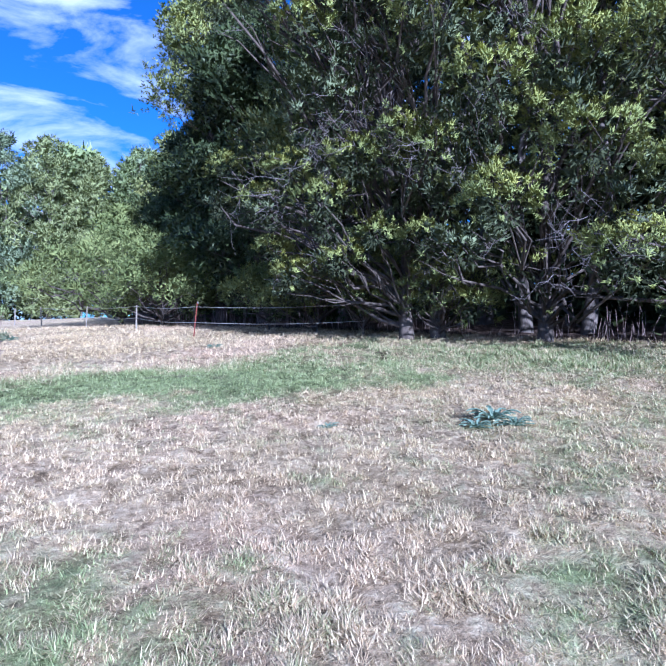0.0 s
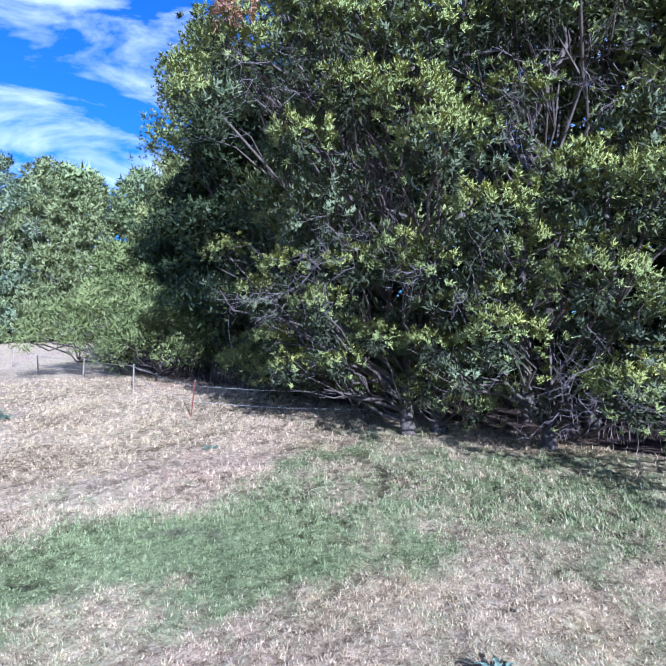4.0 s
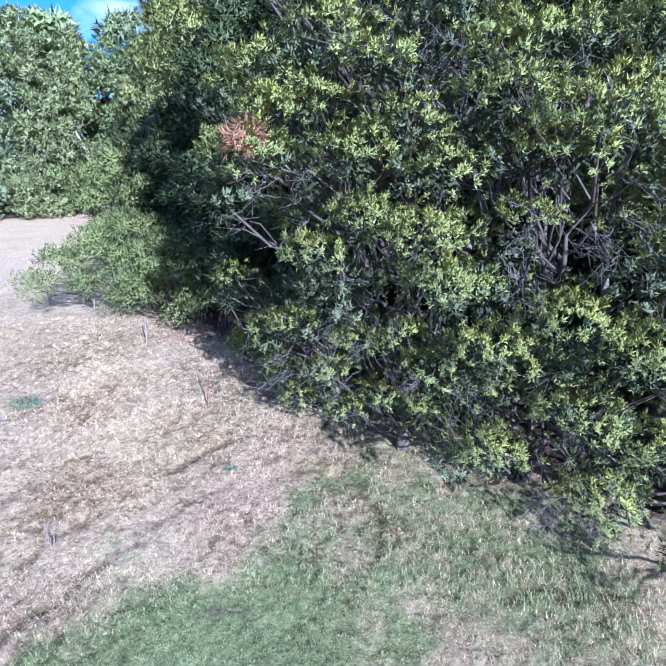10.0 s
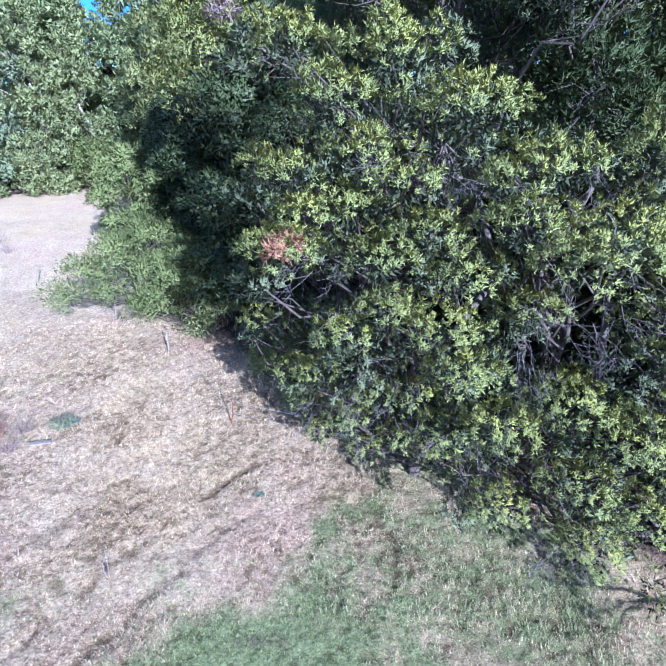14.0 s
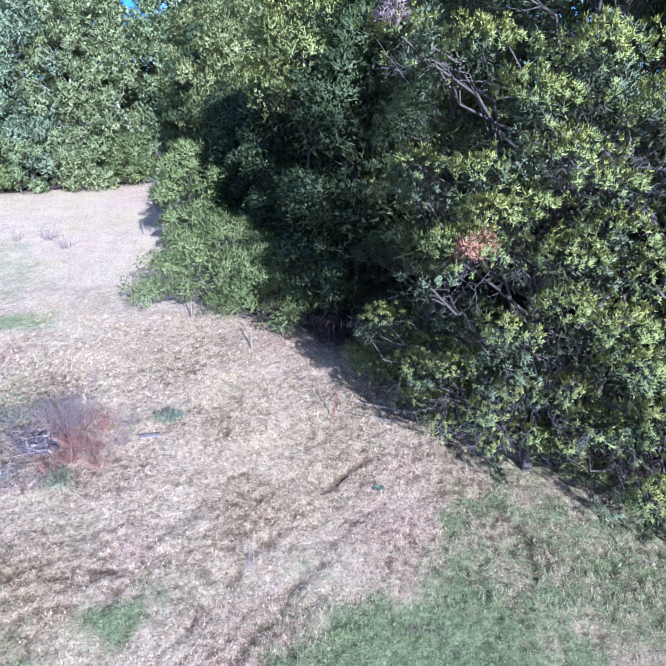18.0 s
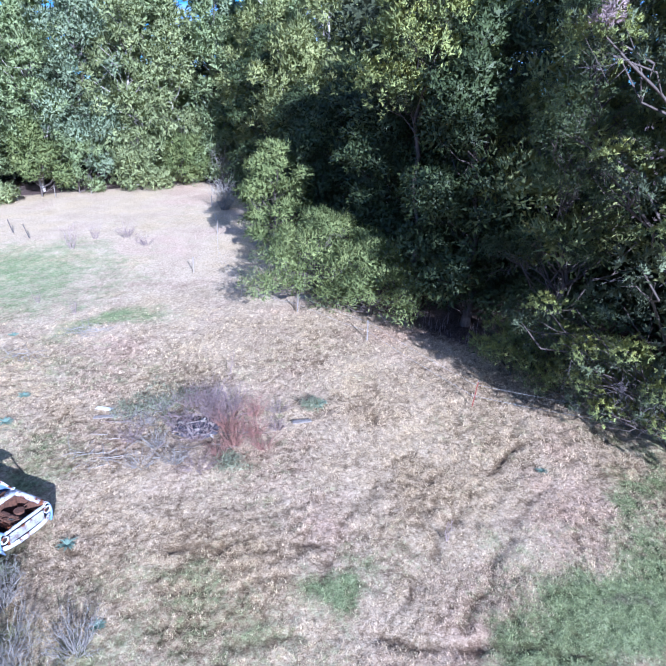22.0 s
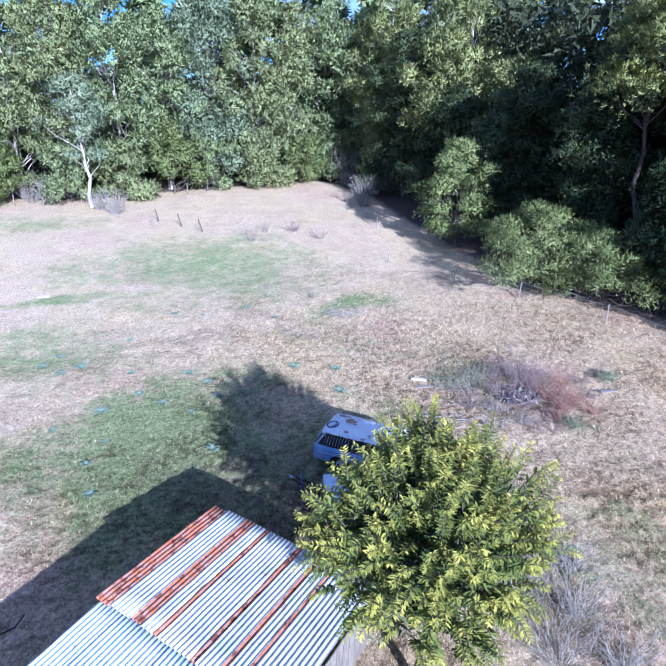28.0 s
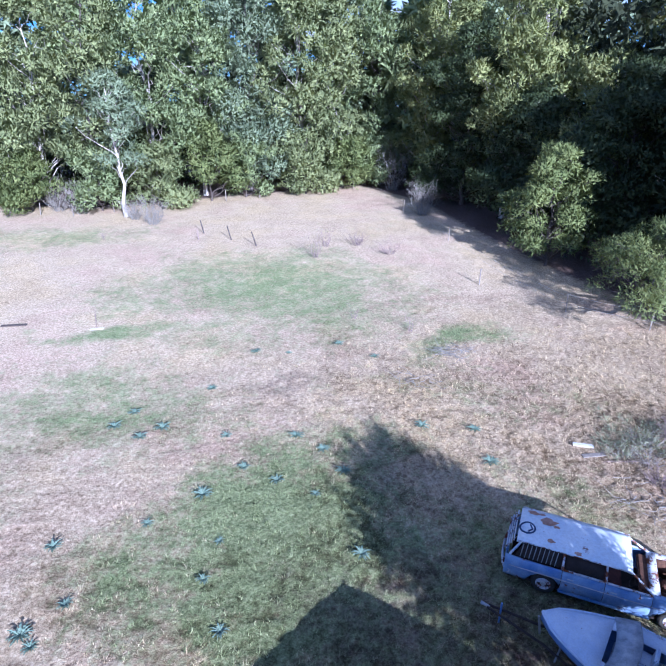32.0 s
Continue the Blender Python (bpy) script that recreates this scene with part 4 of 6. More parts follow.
def make_undergrowth():
    """Shrubs between the trunks, and the thicket that closes the wood behind them; their dark leaf colours stand for
    its shade.
    """
    rng = np.random.default_rng(90)
    n = 16000
    x, y = rng.uniform(-34, 45, n), rng.uniform(-20, 90, n)
    d = wood_depth(x, y)
    near = np.clip(1 - d / 14, 0.12, 1) * np.clip(1.3 - np.hypot(x - 2, y - 20) / 60, 0.25, 1)
    keep = (d > 2.8) & (d < 24) & (rng.random(n) < near) & (y < 78)
    x, y, d = x[keep], y[keep], d[keep]
    z = rise(x, y) + rng.random(len(x)) ** 1.2 * np.clip(1.2 + d * 0.9, 0, 9)
    v, f, _ = leaves(rng, np.column_stack([x, y, z]), 0.5 + 0.5 * rng.random(len(x)), 16, 0.4, 0.17, 0.3)
    tagged(attach("undergrowth", raw_mesh("undergrowth", v, f), M_SHADELEAF), "leafy thicket inside the wood, coloured dark for the shade there", "undergrowth", kind="stuff")
    # the depth of the wood, its shade put into the leaf colour
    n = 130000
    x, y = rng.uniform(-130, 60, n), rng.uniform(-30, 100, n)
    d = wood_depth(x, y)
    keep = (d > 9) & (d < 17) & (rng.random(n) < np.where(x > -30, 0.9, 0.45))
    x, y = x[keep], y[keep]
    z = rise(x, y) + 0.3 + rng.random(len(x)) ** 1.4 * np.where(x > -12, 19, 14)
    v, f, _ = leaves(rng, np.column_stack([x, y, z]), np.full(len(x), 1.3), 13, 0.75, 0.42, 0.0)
    tagged(attach("inner_wood", raw_mesh("inner_wood", v, f), M_DEEP), "dense foliage deep inside the wood, shade put into its colour", "undergrowth", kind="stuff")
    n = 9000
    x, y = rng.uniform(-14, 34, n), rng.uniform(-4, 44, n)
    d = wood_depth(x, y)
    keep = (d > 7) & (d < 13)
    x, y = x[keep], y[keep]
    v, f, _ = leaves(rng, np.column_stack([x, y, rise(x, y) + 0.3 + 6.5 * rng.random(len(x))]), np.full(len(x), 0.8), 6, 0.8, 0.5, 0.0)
    tagged(attach("thicket", raw_mesh("thicket", v, f), M_DEEP), "dense scrub between the wood's trunks, coloured dark as in shade", "undergrowth", kind="stuff")
    n = 5200
    x, y = rng.uniform(-12, 20, n), rng.uniform(0, 34, n)
    d = wood_depth(x, y)
    keep = (d > 0.5) & (d < 3.2) & (fractal(x * 0.8, y * 0.8, 2, 44) > 0.36)
    paths = []
    for px, py in zip(x[keep], y[keep]):
        g = float(rise(px, py))
        h = 0.35 + 0.75 * rng.random()
        paths.append(bent(rng, (px, py, g - 0.03), (px + rng.normal(0, 0.12), py + rng.normal(0, 0.12), g + h), 0.012, 0.004, 3, 0.05))
    tagged(stem("bracken_stems", paths, M_REED, None, 3), "dry upright bracken stems along the shaded edge", "undergrowth", kind="stuff")


make_undergrowth()

# the far side of the paddock
rng_far = np.random.default_rng(77)
FAR_LINE = [(-26, 77), (-31, 75), (-36, 72), (-41, 70), (-46, 68), (-51, 65), (-56, 63), (-62, 63), (-69, 65), (-77, 67), (-86, 68)]
for k, (x, y) in enumerate(FAR_LINE):
    make_tree("far_tree", x, y, 19 + 4 * rng_far.random(), 4.6, 2.5, 100 + k, (M_FAR, M_FAR_OLIVE, M_FAR_OLIVE, M_FAR_BLUE, M_FAR)[k % 5], bark=M_PALEBARK if k % 3 else M_GREYBARK, boughs=54, each=13, size=(0.3, 0.12), spray=2.6, face=-70, label="broad mixed green tree on the far side of the paddock",
              group="far trees", tuft=0.5, bough=(1.0, 1.9), twigs=0, limbs=8)
    make_tree("far_shrub", x + 1.5 * rng_far.normal(), y - 3.2, 5.5 + 2.5 * rng_far.random(), 3.0, 0.4, 200 + k, (M_FAR, M_BUSH, M_FAR_OLIVE)[k % 3], boughs=26, each=13, size=(0.26, 0.1), spray=3.6, face=-70, label="low leafy shrub along the far fence",
              group="far shrubs", kind_of="shrub", tuft=0.5, bough=(0.8, 1.5), twigs=0, limbs=2, trunk_r=0.08)
for k in range(13):
    make_tree("back_tree", 4 - 8 * k, 85 + 3 * rng_far.normal(), 23 + 3 * rng_far.random(), 5.5, 1, 300 + k, (M_FAR_BLUE, M_FAR)[k % 2], bark=M_GREYBARK, boughs=36, per=10, each=8, size=(0.95, 0.42), label="tall tree behind the far trees", group="far trees",
              tuft=0.8, bough=(1.6, 2.6), twigs=0, limbs=2)
# light green pair in front of the wood
make_tree("hedge_tree", -15.4, 41.5, 7.9, 2.5, 1.0, 51, M_BUSH, boughs=44, per=20, each=18, size=(0.26, 0.08), label="light green small tree in front of the dark wood", tuft=0.4, bough=(0.5, 1.0), twigs=10, trunk_r=0.1, limbs=3, core=40)
make_tree("hedge_bush", -12.0, 32.3, 5.0, 3.8, 0.9, 52, M_BUSH, kind_of="bush", boughs=70, per=20, each=17, size=(0.2, 0.05), label="sprawling light green bush with pale twigs", tuft=0.42, bough=(0.5, 1.1), twigs=110, trunk_r=0.1, limbs=4, core=30, square=3.0)
make_tree("hedge_bush", -9.0, 29.8, 4.2, 3.0, 0.7, 55, M_BUSH, kind_of="bush", boughs=50, per=20, each=16, size=(0.2, 0.05), label="sprawling light green bush with pale twigs", tuft=0.42, bough=(0.5, 1.0), twigs=70, trunk_r=0.09, limbs=4, core=30, square=3.0)


# ---- solid shapes ----
def add_box(bm, c, s, rot=(0, 0, 0), bevel=0.0):
    got = bmesh.ops.create_cube(bm, size=1, matrix=pose(*c, *rot) @ Matrix.Diagonal((*s, 1)))
    if bevel:
        es = {e for v in got["verts"] for e in v.link_edges}
        bmesh.ops.bevel(bm, geom=list(es), offset=bevel, segments=2, affect="EDGES")


def add_rod(bm, a, b, r, r2=None, sides=10):
    a, b = Vector(a), Vector(b)
    m = Matrix.Translation((a + b) / 2) @ (b - a).to_track_quat("Z", "Y").to_matrix().to_4x4()
    bmesh.ops.create_cone(bm, cap_ends=True, segments=sides, radius1=r, radius2=r if r2 is None else r2, depth=(b - a).length, matrix=m)


def add_sheet(bm, grid, thick=0.02):
    """A curved panel from a grid of points, with thickness."""
    rows = [[bm.verts.new(p) for p in row] for row in grid]
    faces = [bm.faces.new((rows[i][j], rows[i][j + 1], rows[i + 1][j + 1], rows[i + 1][j])) for i in range(len(rows) - 1) for j in range(len(rows[0]) - 1)]
    for f in faces:
        f.smooth = True
    bmesh.ops.recalc_face_normals(bm, faces=faces)
    bmesh.ops.solidify(bm, geom=faces, thickness=thick)


def add_ring(bm, c, major, minor, axis="Y", seg=20, sec=8, flat=1.0):
    """A torus round the given axis."""
    vs = []
    for i in range(seg):
        a = 2 * math.pi * i / seg
        row = []
        for j in range(sec):
            b = 2 * math.pi * j / sec
            r = major + minor * math.cos(b)
            u, v, w = r * math.cos(a), r * math.sin(a), minor * flat * math.sin(b)
            p = {"Y": (u, w, v), "Z": (u, v, w), "X": (w, u, v)}[axis]
            row.append(bm.verts.new(Vector(c) + Vector(p)))
        vs.append(row)
    for i in range(seg):
        for j in range(sec):
            f = bm.faces.new((vs[i][j], vs[(i + 1) % seg][j], vs[(i + 1) % seg][(j + 1) % sec], vs[i][(j + 1) % sec]))
            f.smooth = True


def box_part(name, c, s, material, parent, rot=(0, 0, 0), bevel=0.0, label=""):
    bm = bmesh.new()
    add_box(bm, c, s, rot, bevel)
    return part(name, bm, material, parent, label)


def rod_part(name, a, b, r, material, parent, r2=None, sides=10, label=""):
    bm = bmesh.new()
    add_rod(bm, a, b, r, r2, sides)
    return part(name, bm, material, parent, label)


# ---- the wrecked station wagon ----
def side_grid(x0, x1, side, arch=None, top=0.93, nx=10, nz=7, nose=0.0):
    """Points of a body side between x0 and x1, with the wheel arch cut out."""
    zs, ys = (0.26, 0.40, 0.60, 0.78, 0.93), (0.80, 0.86, 0.885, 0.87, 0.81)
    grid = []
    for i in range(nx + 1):
        x = x0 + (x1 - x0) * i / nx
        zl = 0.26
        if arch is not None and abs(x - arch) < 0.4:
            zl = max(0.26, 0.30 + math.sqrt(0.16 - (x - arch) ** 2))
        row = []
        for j in range(nz + 1):
            z = zl + (top - zl) * j / nz
            pull = 1 - nose * max(0, (abs(x) - 1.5) / 0.84) ** 2
            row.append((x, side * float(np.interp(z, zs, ys)) * pull, z))
        grid.append(row)
    return grid


def make_wheel(parent, x, y):
    bm = bmesh.new()
    add_ring(bm, (0, 0, 0), 0.225, 0.085, "Y", 24, 8, 0.95)
    tyre = part("tyre", bm, M_RUBBER, parent)
    tyre.location = (x, y, 0.30)
    bm = bmesh.new()
    add_rod(bm, (0, -0.05, 0), (0, 0.05, 0), 0.17, 0.17, 20)
    add_ring(bm, (0, 0.06 * (1 if y > 0 else -1), 0), 0.165, 0.018, "Y", 20, 6)
    rim = part("rim", bm, M_CARTRIM, tyre)
    bm = bmesh.new()
    sg = 1 if y > 0 else -1
    add_rod(bm, (0, 0.05 * sg, 0), (0, 0.075 * sg, 0), 0.075, 0.05, 14)
    part("hub_cap", bm, M_CHROME, tyre)


def make_car():
    x, y = -22.88, 13.36
    car = empty("station_wagon", x, y, float(rise(x, y)) + 0.02, -22.4)
    car.scale = (1.14, 1.14, 1.05)
    for sg in (-1, 1):
        for name, x0, x1, arch, nose in (("front_fender", 0.97, 2.30, 1.45, 0.06), ("front_door", -0.03, 0.955, None, 0), ("rear_door", -0.98, -0.045, None, 0), ("rear_quarter", -2.32, -0.995, -1.35, 0.05)):
            bm = bmesh.new()
            add_sheet(bm, side_grid(x0, x1, sg, arch, nose=nose), 0.03)
            p = part(name, bm, M_CARBLUE, car)
            if "door" in name:
                rod_part("door_handle", (x0 + 0.12, sg * 0.905, 0.80), (x0 + 0.26, sg * 0.905, 0.80), 0.013, M_CHROME, p, sides=6)
                bm = bmesh.new()
                add_box(bm, ((x0 + x1) / 2, sg * 0.80, 0.955), (x1 - x0 - 0.02, 0.05, 0.035), bevel=0.008)
                part("window_sill", bm, M_CARTRIM, p)
        # chrome strip, sill and fender top
        rod_part("side_strip", (-2.2, sg * 0.897, 0.70), (2.1, sg * 0.885, 0.70), 0.011, M_CHROME, car, sides=6)
        box_part("sill", (0.0, sg * 0.80, 0.27), (2.0, 0.1, 0.08), M_CARBLUE, car, bevel=0.015)
        bm = bmesh.new()
        add_sheet(bm, [[(xx, sg * yy * (1 - 0.05 * max(0, (xx - 1.5) / 0.8) ** 2), zz) for yy, zz in ((0.82, 0.925), (0.76, 0.955), (0.68, 0.945), (0.63, 0.90))] for xx in np.linspace(0.97, 2.30, 8)], 0.02)
        part("fender_top", bm, M_CARBLUE if sg < 0 else M_CARTRIM, car)
        bm = bmesh.new()
        add_sheet(bm, [[(xx, sg * 0.63, zz) for zz in (0.35, 0.6, 0.9)] for xx in np.linspace(0.97, 2.2, 5)], 0.02)
        part("inner_fender", bm, M_ENGINE, car)
        # pillars
        for name, a, b, w in (("windscreen_pillar", (0.98, sg * 0.74, 0.94), (0.42, sg * 0.61, 1.37), 0.03), ("door_pillar", (-0.03, sg * 0.79, 0.94), (-0.06, sg * 0.63, 1.38), 0.03),
                              ("middle_pillar", (-0.99, sg * 0.79, 0.94), (-1.0, sg * 0.63, 1.38), 0.035), ("tail_pillar", (-2.22, sg * 0.76, 0.94), (-1.98, sg * 0.60, 1.37), 0.035)):
            rod_part(name, a, b, w, M_CARTRIM, car, w * 0.8, 6)
        # window glass, grimy and dark
        for name, x0, x1 in (("rear_window_pane", -0.95, -0.10), ("cargo_window_pane", -2.1, -1.04)):
            bm = bmesh.new()
            add_sheet(bm, [[(x0, sg * 0.775, 0.97), (x0 + (0.16 if x0 < -2 else 0), sg * 0.635, 1.34)], [(x1, sg * 0.775, 0.97), (x1, sg * 0.635, 1.34)]], 0.008)
            part(name, bm, M_DARK, car)
        for k in range(9):
            xx = -1.98 + 0.1 * k
            rod_part("guard_bar", (xx, sg * 0.792, 0.98), (xx + 0.04, sg * 0.655, 1.32), 0.009, M_STEEL, car, sides=5)
        # lamps
        bm = bmesh.new()
        add_ring(bm, (2.30, sg * 0.68, 0.74), 0.10, 0.025, "X", 20, 6)
        ring = part("headlight_ring", bm, M_CARTRIM, car)
        rod_part("headlight_bowl", (2.16, sg * 0.68, 0.74), (2.27, sg * 0.68, 0.74), 0.06, M_DARK, ring, 0.095, 16)
        rod_part("tail_light", (-2.36, sg * 0.70, 0.62), (-2.31, sg * 0.70, 0.62), 0.06, M_SEAT, car, sides=14)
        for wx in (1.45, -1.35):
            make_wheel(car, wx, sg * 0.72)
    # roof skin with gutter
    bm = bmesh.new()
    grid = []
    for xx in np.linspace(-2.12, 0.48, 12):
        row = []
        for yy in np.linspace(-1, 1, 9):
            fall = max(0, (xx - 0.1) / 0.38) ** 2 * 0.05 + max(0, (-1.8 - xx) / 0.32) ** 2 * 0.05
            row.append((xx, yy * 0.68, 1.455 - 0.055 * abs(yy) ** 2.6 - fall))
        grid.append(row)
    add_sheet(bm, grid, 0.03)
    roof = part("roof", bm, M_CARROOF, car, "chalky pale blue roof with rust patches")
    for sg in (-1, 1):
        rod_part("gutter", (-2.1, sg * 0.685, 1.385), (0.46, sg * 0.685, 1.385), 0.014, M_CARTRIM, roof, sides=6)
    rng = np.random.default_rng(8)
    for cx, cy, r in ((-1.45, 0.22, 0.17), (-1.82, 0.47, 0.11), (-1.25, 0.12, 0.06), (-1.35, -0.44, 0.07), (-0.72, -0.60, 0.07), (-1.62, 0.5, 0.06)):
        bm = bmesh.new()
        n = 14
        rim = [r * (0.6 + 0.7 * rng.random()) for _ in range(n)]
        hgt = lambda px, py: 1.455 - 0.055 * (abs(py) / 0.68) ** 2.6 - max(0, (-1.8 - px) / 0.32) ** 2 * 0.05 + 0.005
        mid = bm.verts.new((cx, cy, hgt(cx, cy)))
        ring = [bm.verts.new((cx + 1.35 * q * math.cos(2 * math.pi * k / n), max(-0.66, min(0.66, cy + q * math.sin(2 * math.pi * k / n))), 0)) for k, q in enumerate(rim)]
        for v in ring:
            v.co.z = hgt(v.co.x, v.co.y)
        for k in range(n):
            bm.faces.new((mid, ring[k], ring[(k + 1) % n]))
        part("rust_patch", bm, M_RUSTPATCH, roof)
    # a dark loop daubed on the roof
    loop = [(-1.92 + 0.15 * math.cos(a) * (1.2 if abs(math.cos(a)) > 0.6 else 1), -0.18 + 0.21 * math.sin(a)) for a in np.linspace(0, 2 * math.pi, 17)]
    stem("daubed_loop", [[(px, py, 1.452 - max(0, (-1.8 - px) / 0.32) ** 2 * 0.05, 0.026) for px, py in loop]], M_MARK, roof, 5)
    stem("daubed_stroke", [[(-1.90, -0.32, 1.440, 0.024), (-1.80, -0.20, 1.452, 0.024), (-1.86, -0.05, 1.450, 0.024)]], M_MARK, roof, 5)
    # cowl, firewall, grille, bumpers, floor, tailgate
    bm = bmesh.new()
    add_sheet(bm, [[(xx, yy, zz) for yy in (-0.72, -0.3, 0.3, 0.72)] for xx, zz in ((0.90, 0.965), (1.0, 0.972), (1.12, 0.955), (1.14, 0.90))], 0.02)
    part("cowl", bm, M_CARTRIM, car, "flaking white windscreen cowl")
    box_part("firewall", (1.12, 0, 0.62), (0.03, 1.26, 0.54), M_ENGINE, car)
    box_part("grille_panel", (2.24, 0, 0.60), (0.06, 1.16, 0.30), M_CARTRIM, car, bevel=0.015)
    box_part("nose_rail", (2.27, 0, 0.90), (0.10, 1.30, 0.06), M_CARTRIM, car, bevel=0.02)
    for k in range(7):
        box_part("grille_bar", (2.278, 0, 0.50 + 0.035 * k), (0.012, 1.1, 0.012), M_CHROME, car)
    for bx, w in ((2.40, 1.72), (-2.42, 1.70)):
        bm = bmesh.new()
        add_sheet(bm, [[(bx - (1 if bx > 0 else -1) * 0.22 * abs(t) ** 3 + dx, t * w / 2, z) for dx, z in ((-0.02, 0.36), (0.02, 0.41), (0.02, 0.48), (-0.02, 0.53))] for t in np.linspace(-1, 1, 11)], 0.015)
        part("bumper", bm, M_CARTRIM, car)
    box_part("floor_pan", (-0.55, 0, 0.27), (3.3, 1.55, 0.05), M_DARK, car)
    box_part("engine_bay_floor", (1.65, 0, 0.30), (1.1, 1.22, 0.04), M_DARK, car)
    box_part("tailgate", (-2.30, 0, 0.62), (0.06, 1.36, 0.62), M_CARBLUE, car, bevel=0.02)
    for k in range(4):
        box_part("tailgate_rail", (-2.34 + 0.05 * k, 0, 0.98 + 0.10 * k), (0.03, 1.24, 0.025), M_CARTRIM, car)
    for k in range(5):
        rod_part("tailgate_bar", (-2.33, -0.5 + 0.25 * k, 0.95), (-2.10, -0.45 + 0.225 * k, 1.35), 0.011, M_STEEL, car, sides=5)
    # engine and cabin
    bm = bmesh.new()
    add_box(bm, (1.62, 0.02, 0.55), (0.72, 0.26, 0.36), bevel=0.03)
    engine = part("engine_block", bm, M_ENGINE, car, "rust-orange engine block")
    box_part("rocker_cover", (1.62, 0.02, 0.77), (0.62, 0.15, 0.09), M_ENGINE, engine, bevel=0.025)
    box_part("manifold", (1.60, -0.20, 0.62), (0.5, 0.12, 0.10), M_RUST, engine, (0, 8, 5), 0.03)
    rod_part("air_cleaner", (1.72, 0.26, 0.76), (1.72, 0.26, 0.84), 0.14, M_ENGINE, engine, sides=18)
    box_part("radiator", (2.10, 0, 0.60), (0.05, 0.6, 0.44), M_DARK, engine, bevel=0.01)
    box_part("battery_tray", (1.98, 0.46, 0.55), (0.24, 0.2, 0.14), M_ENGINE, engine, (0, 0, 10), 0.02)
    box_part("brake_booster", (1.26, -0.42, 0.70), (0.16, 0.18, 0.18), M_ENGINE, engine, bevel=0.05)
    stem("hose", [bent(rng, (2.05, 0.15, 0.76), (1.7, -0.1, 0.80), 0.025, 0.025, 6, 0.12)], M_RUBBER, engine, 8)
    for k in range(5):
        a = np.array([rng.uniform(1.25, 2.0), rng.uniform(-0.5, 0.5), rng.uniform(0.6, 0.85)])
        stem("loose_pipe", [bent(rng, a, a + rng.normal(0, 0.22, 3) * np.array([1, 1, 0.3]), 0.016, 0.016, 5, 0.15)], M_ENGINE, engine, 6)
    for bx in (0.15, -0.75):
        seat = box_part("bench_seat", (bx, 0, 0.46), (0.5, 1.3, 0.2), M_SEAT, car, bevel=0.05, label="torn dark red bench seat")
        box_part("seat_back", (bx - 0.27, 0, 0.72), (0.14, 1.3, 0.5), M_SEAT, seat, (0, -12, 0), 0.05)
    box_part("dashboard", (0.84, 0, 0.84), (0.28, 1.3, 0.16), M_ENGINE, car, bevel=0.04)
    bm = bmesh.new()
    add_ring(bm, (0, 0, 0), 0.19, 0.014, "X", 20, 6)
    add_rod(bm, (0, -0.18, 0), (0, 0.18, 0), 0.01, 0.01, 6)
    wheel = part("steering_wheel", bm, M_DARK, car)
    wheel.matrix_local = pose(0.62, -0.36, 0.88, 0, 30, 0)
    tagged(car, "wrecked pale blue station wagon without bonnet, rusting in the grass", "car")


make_car()


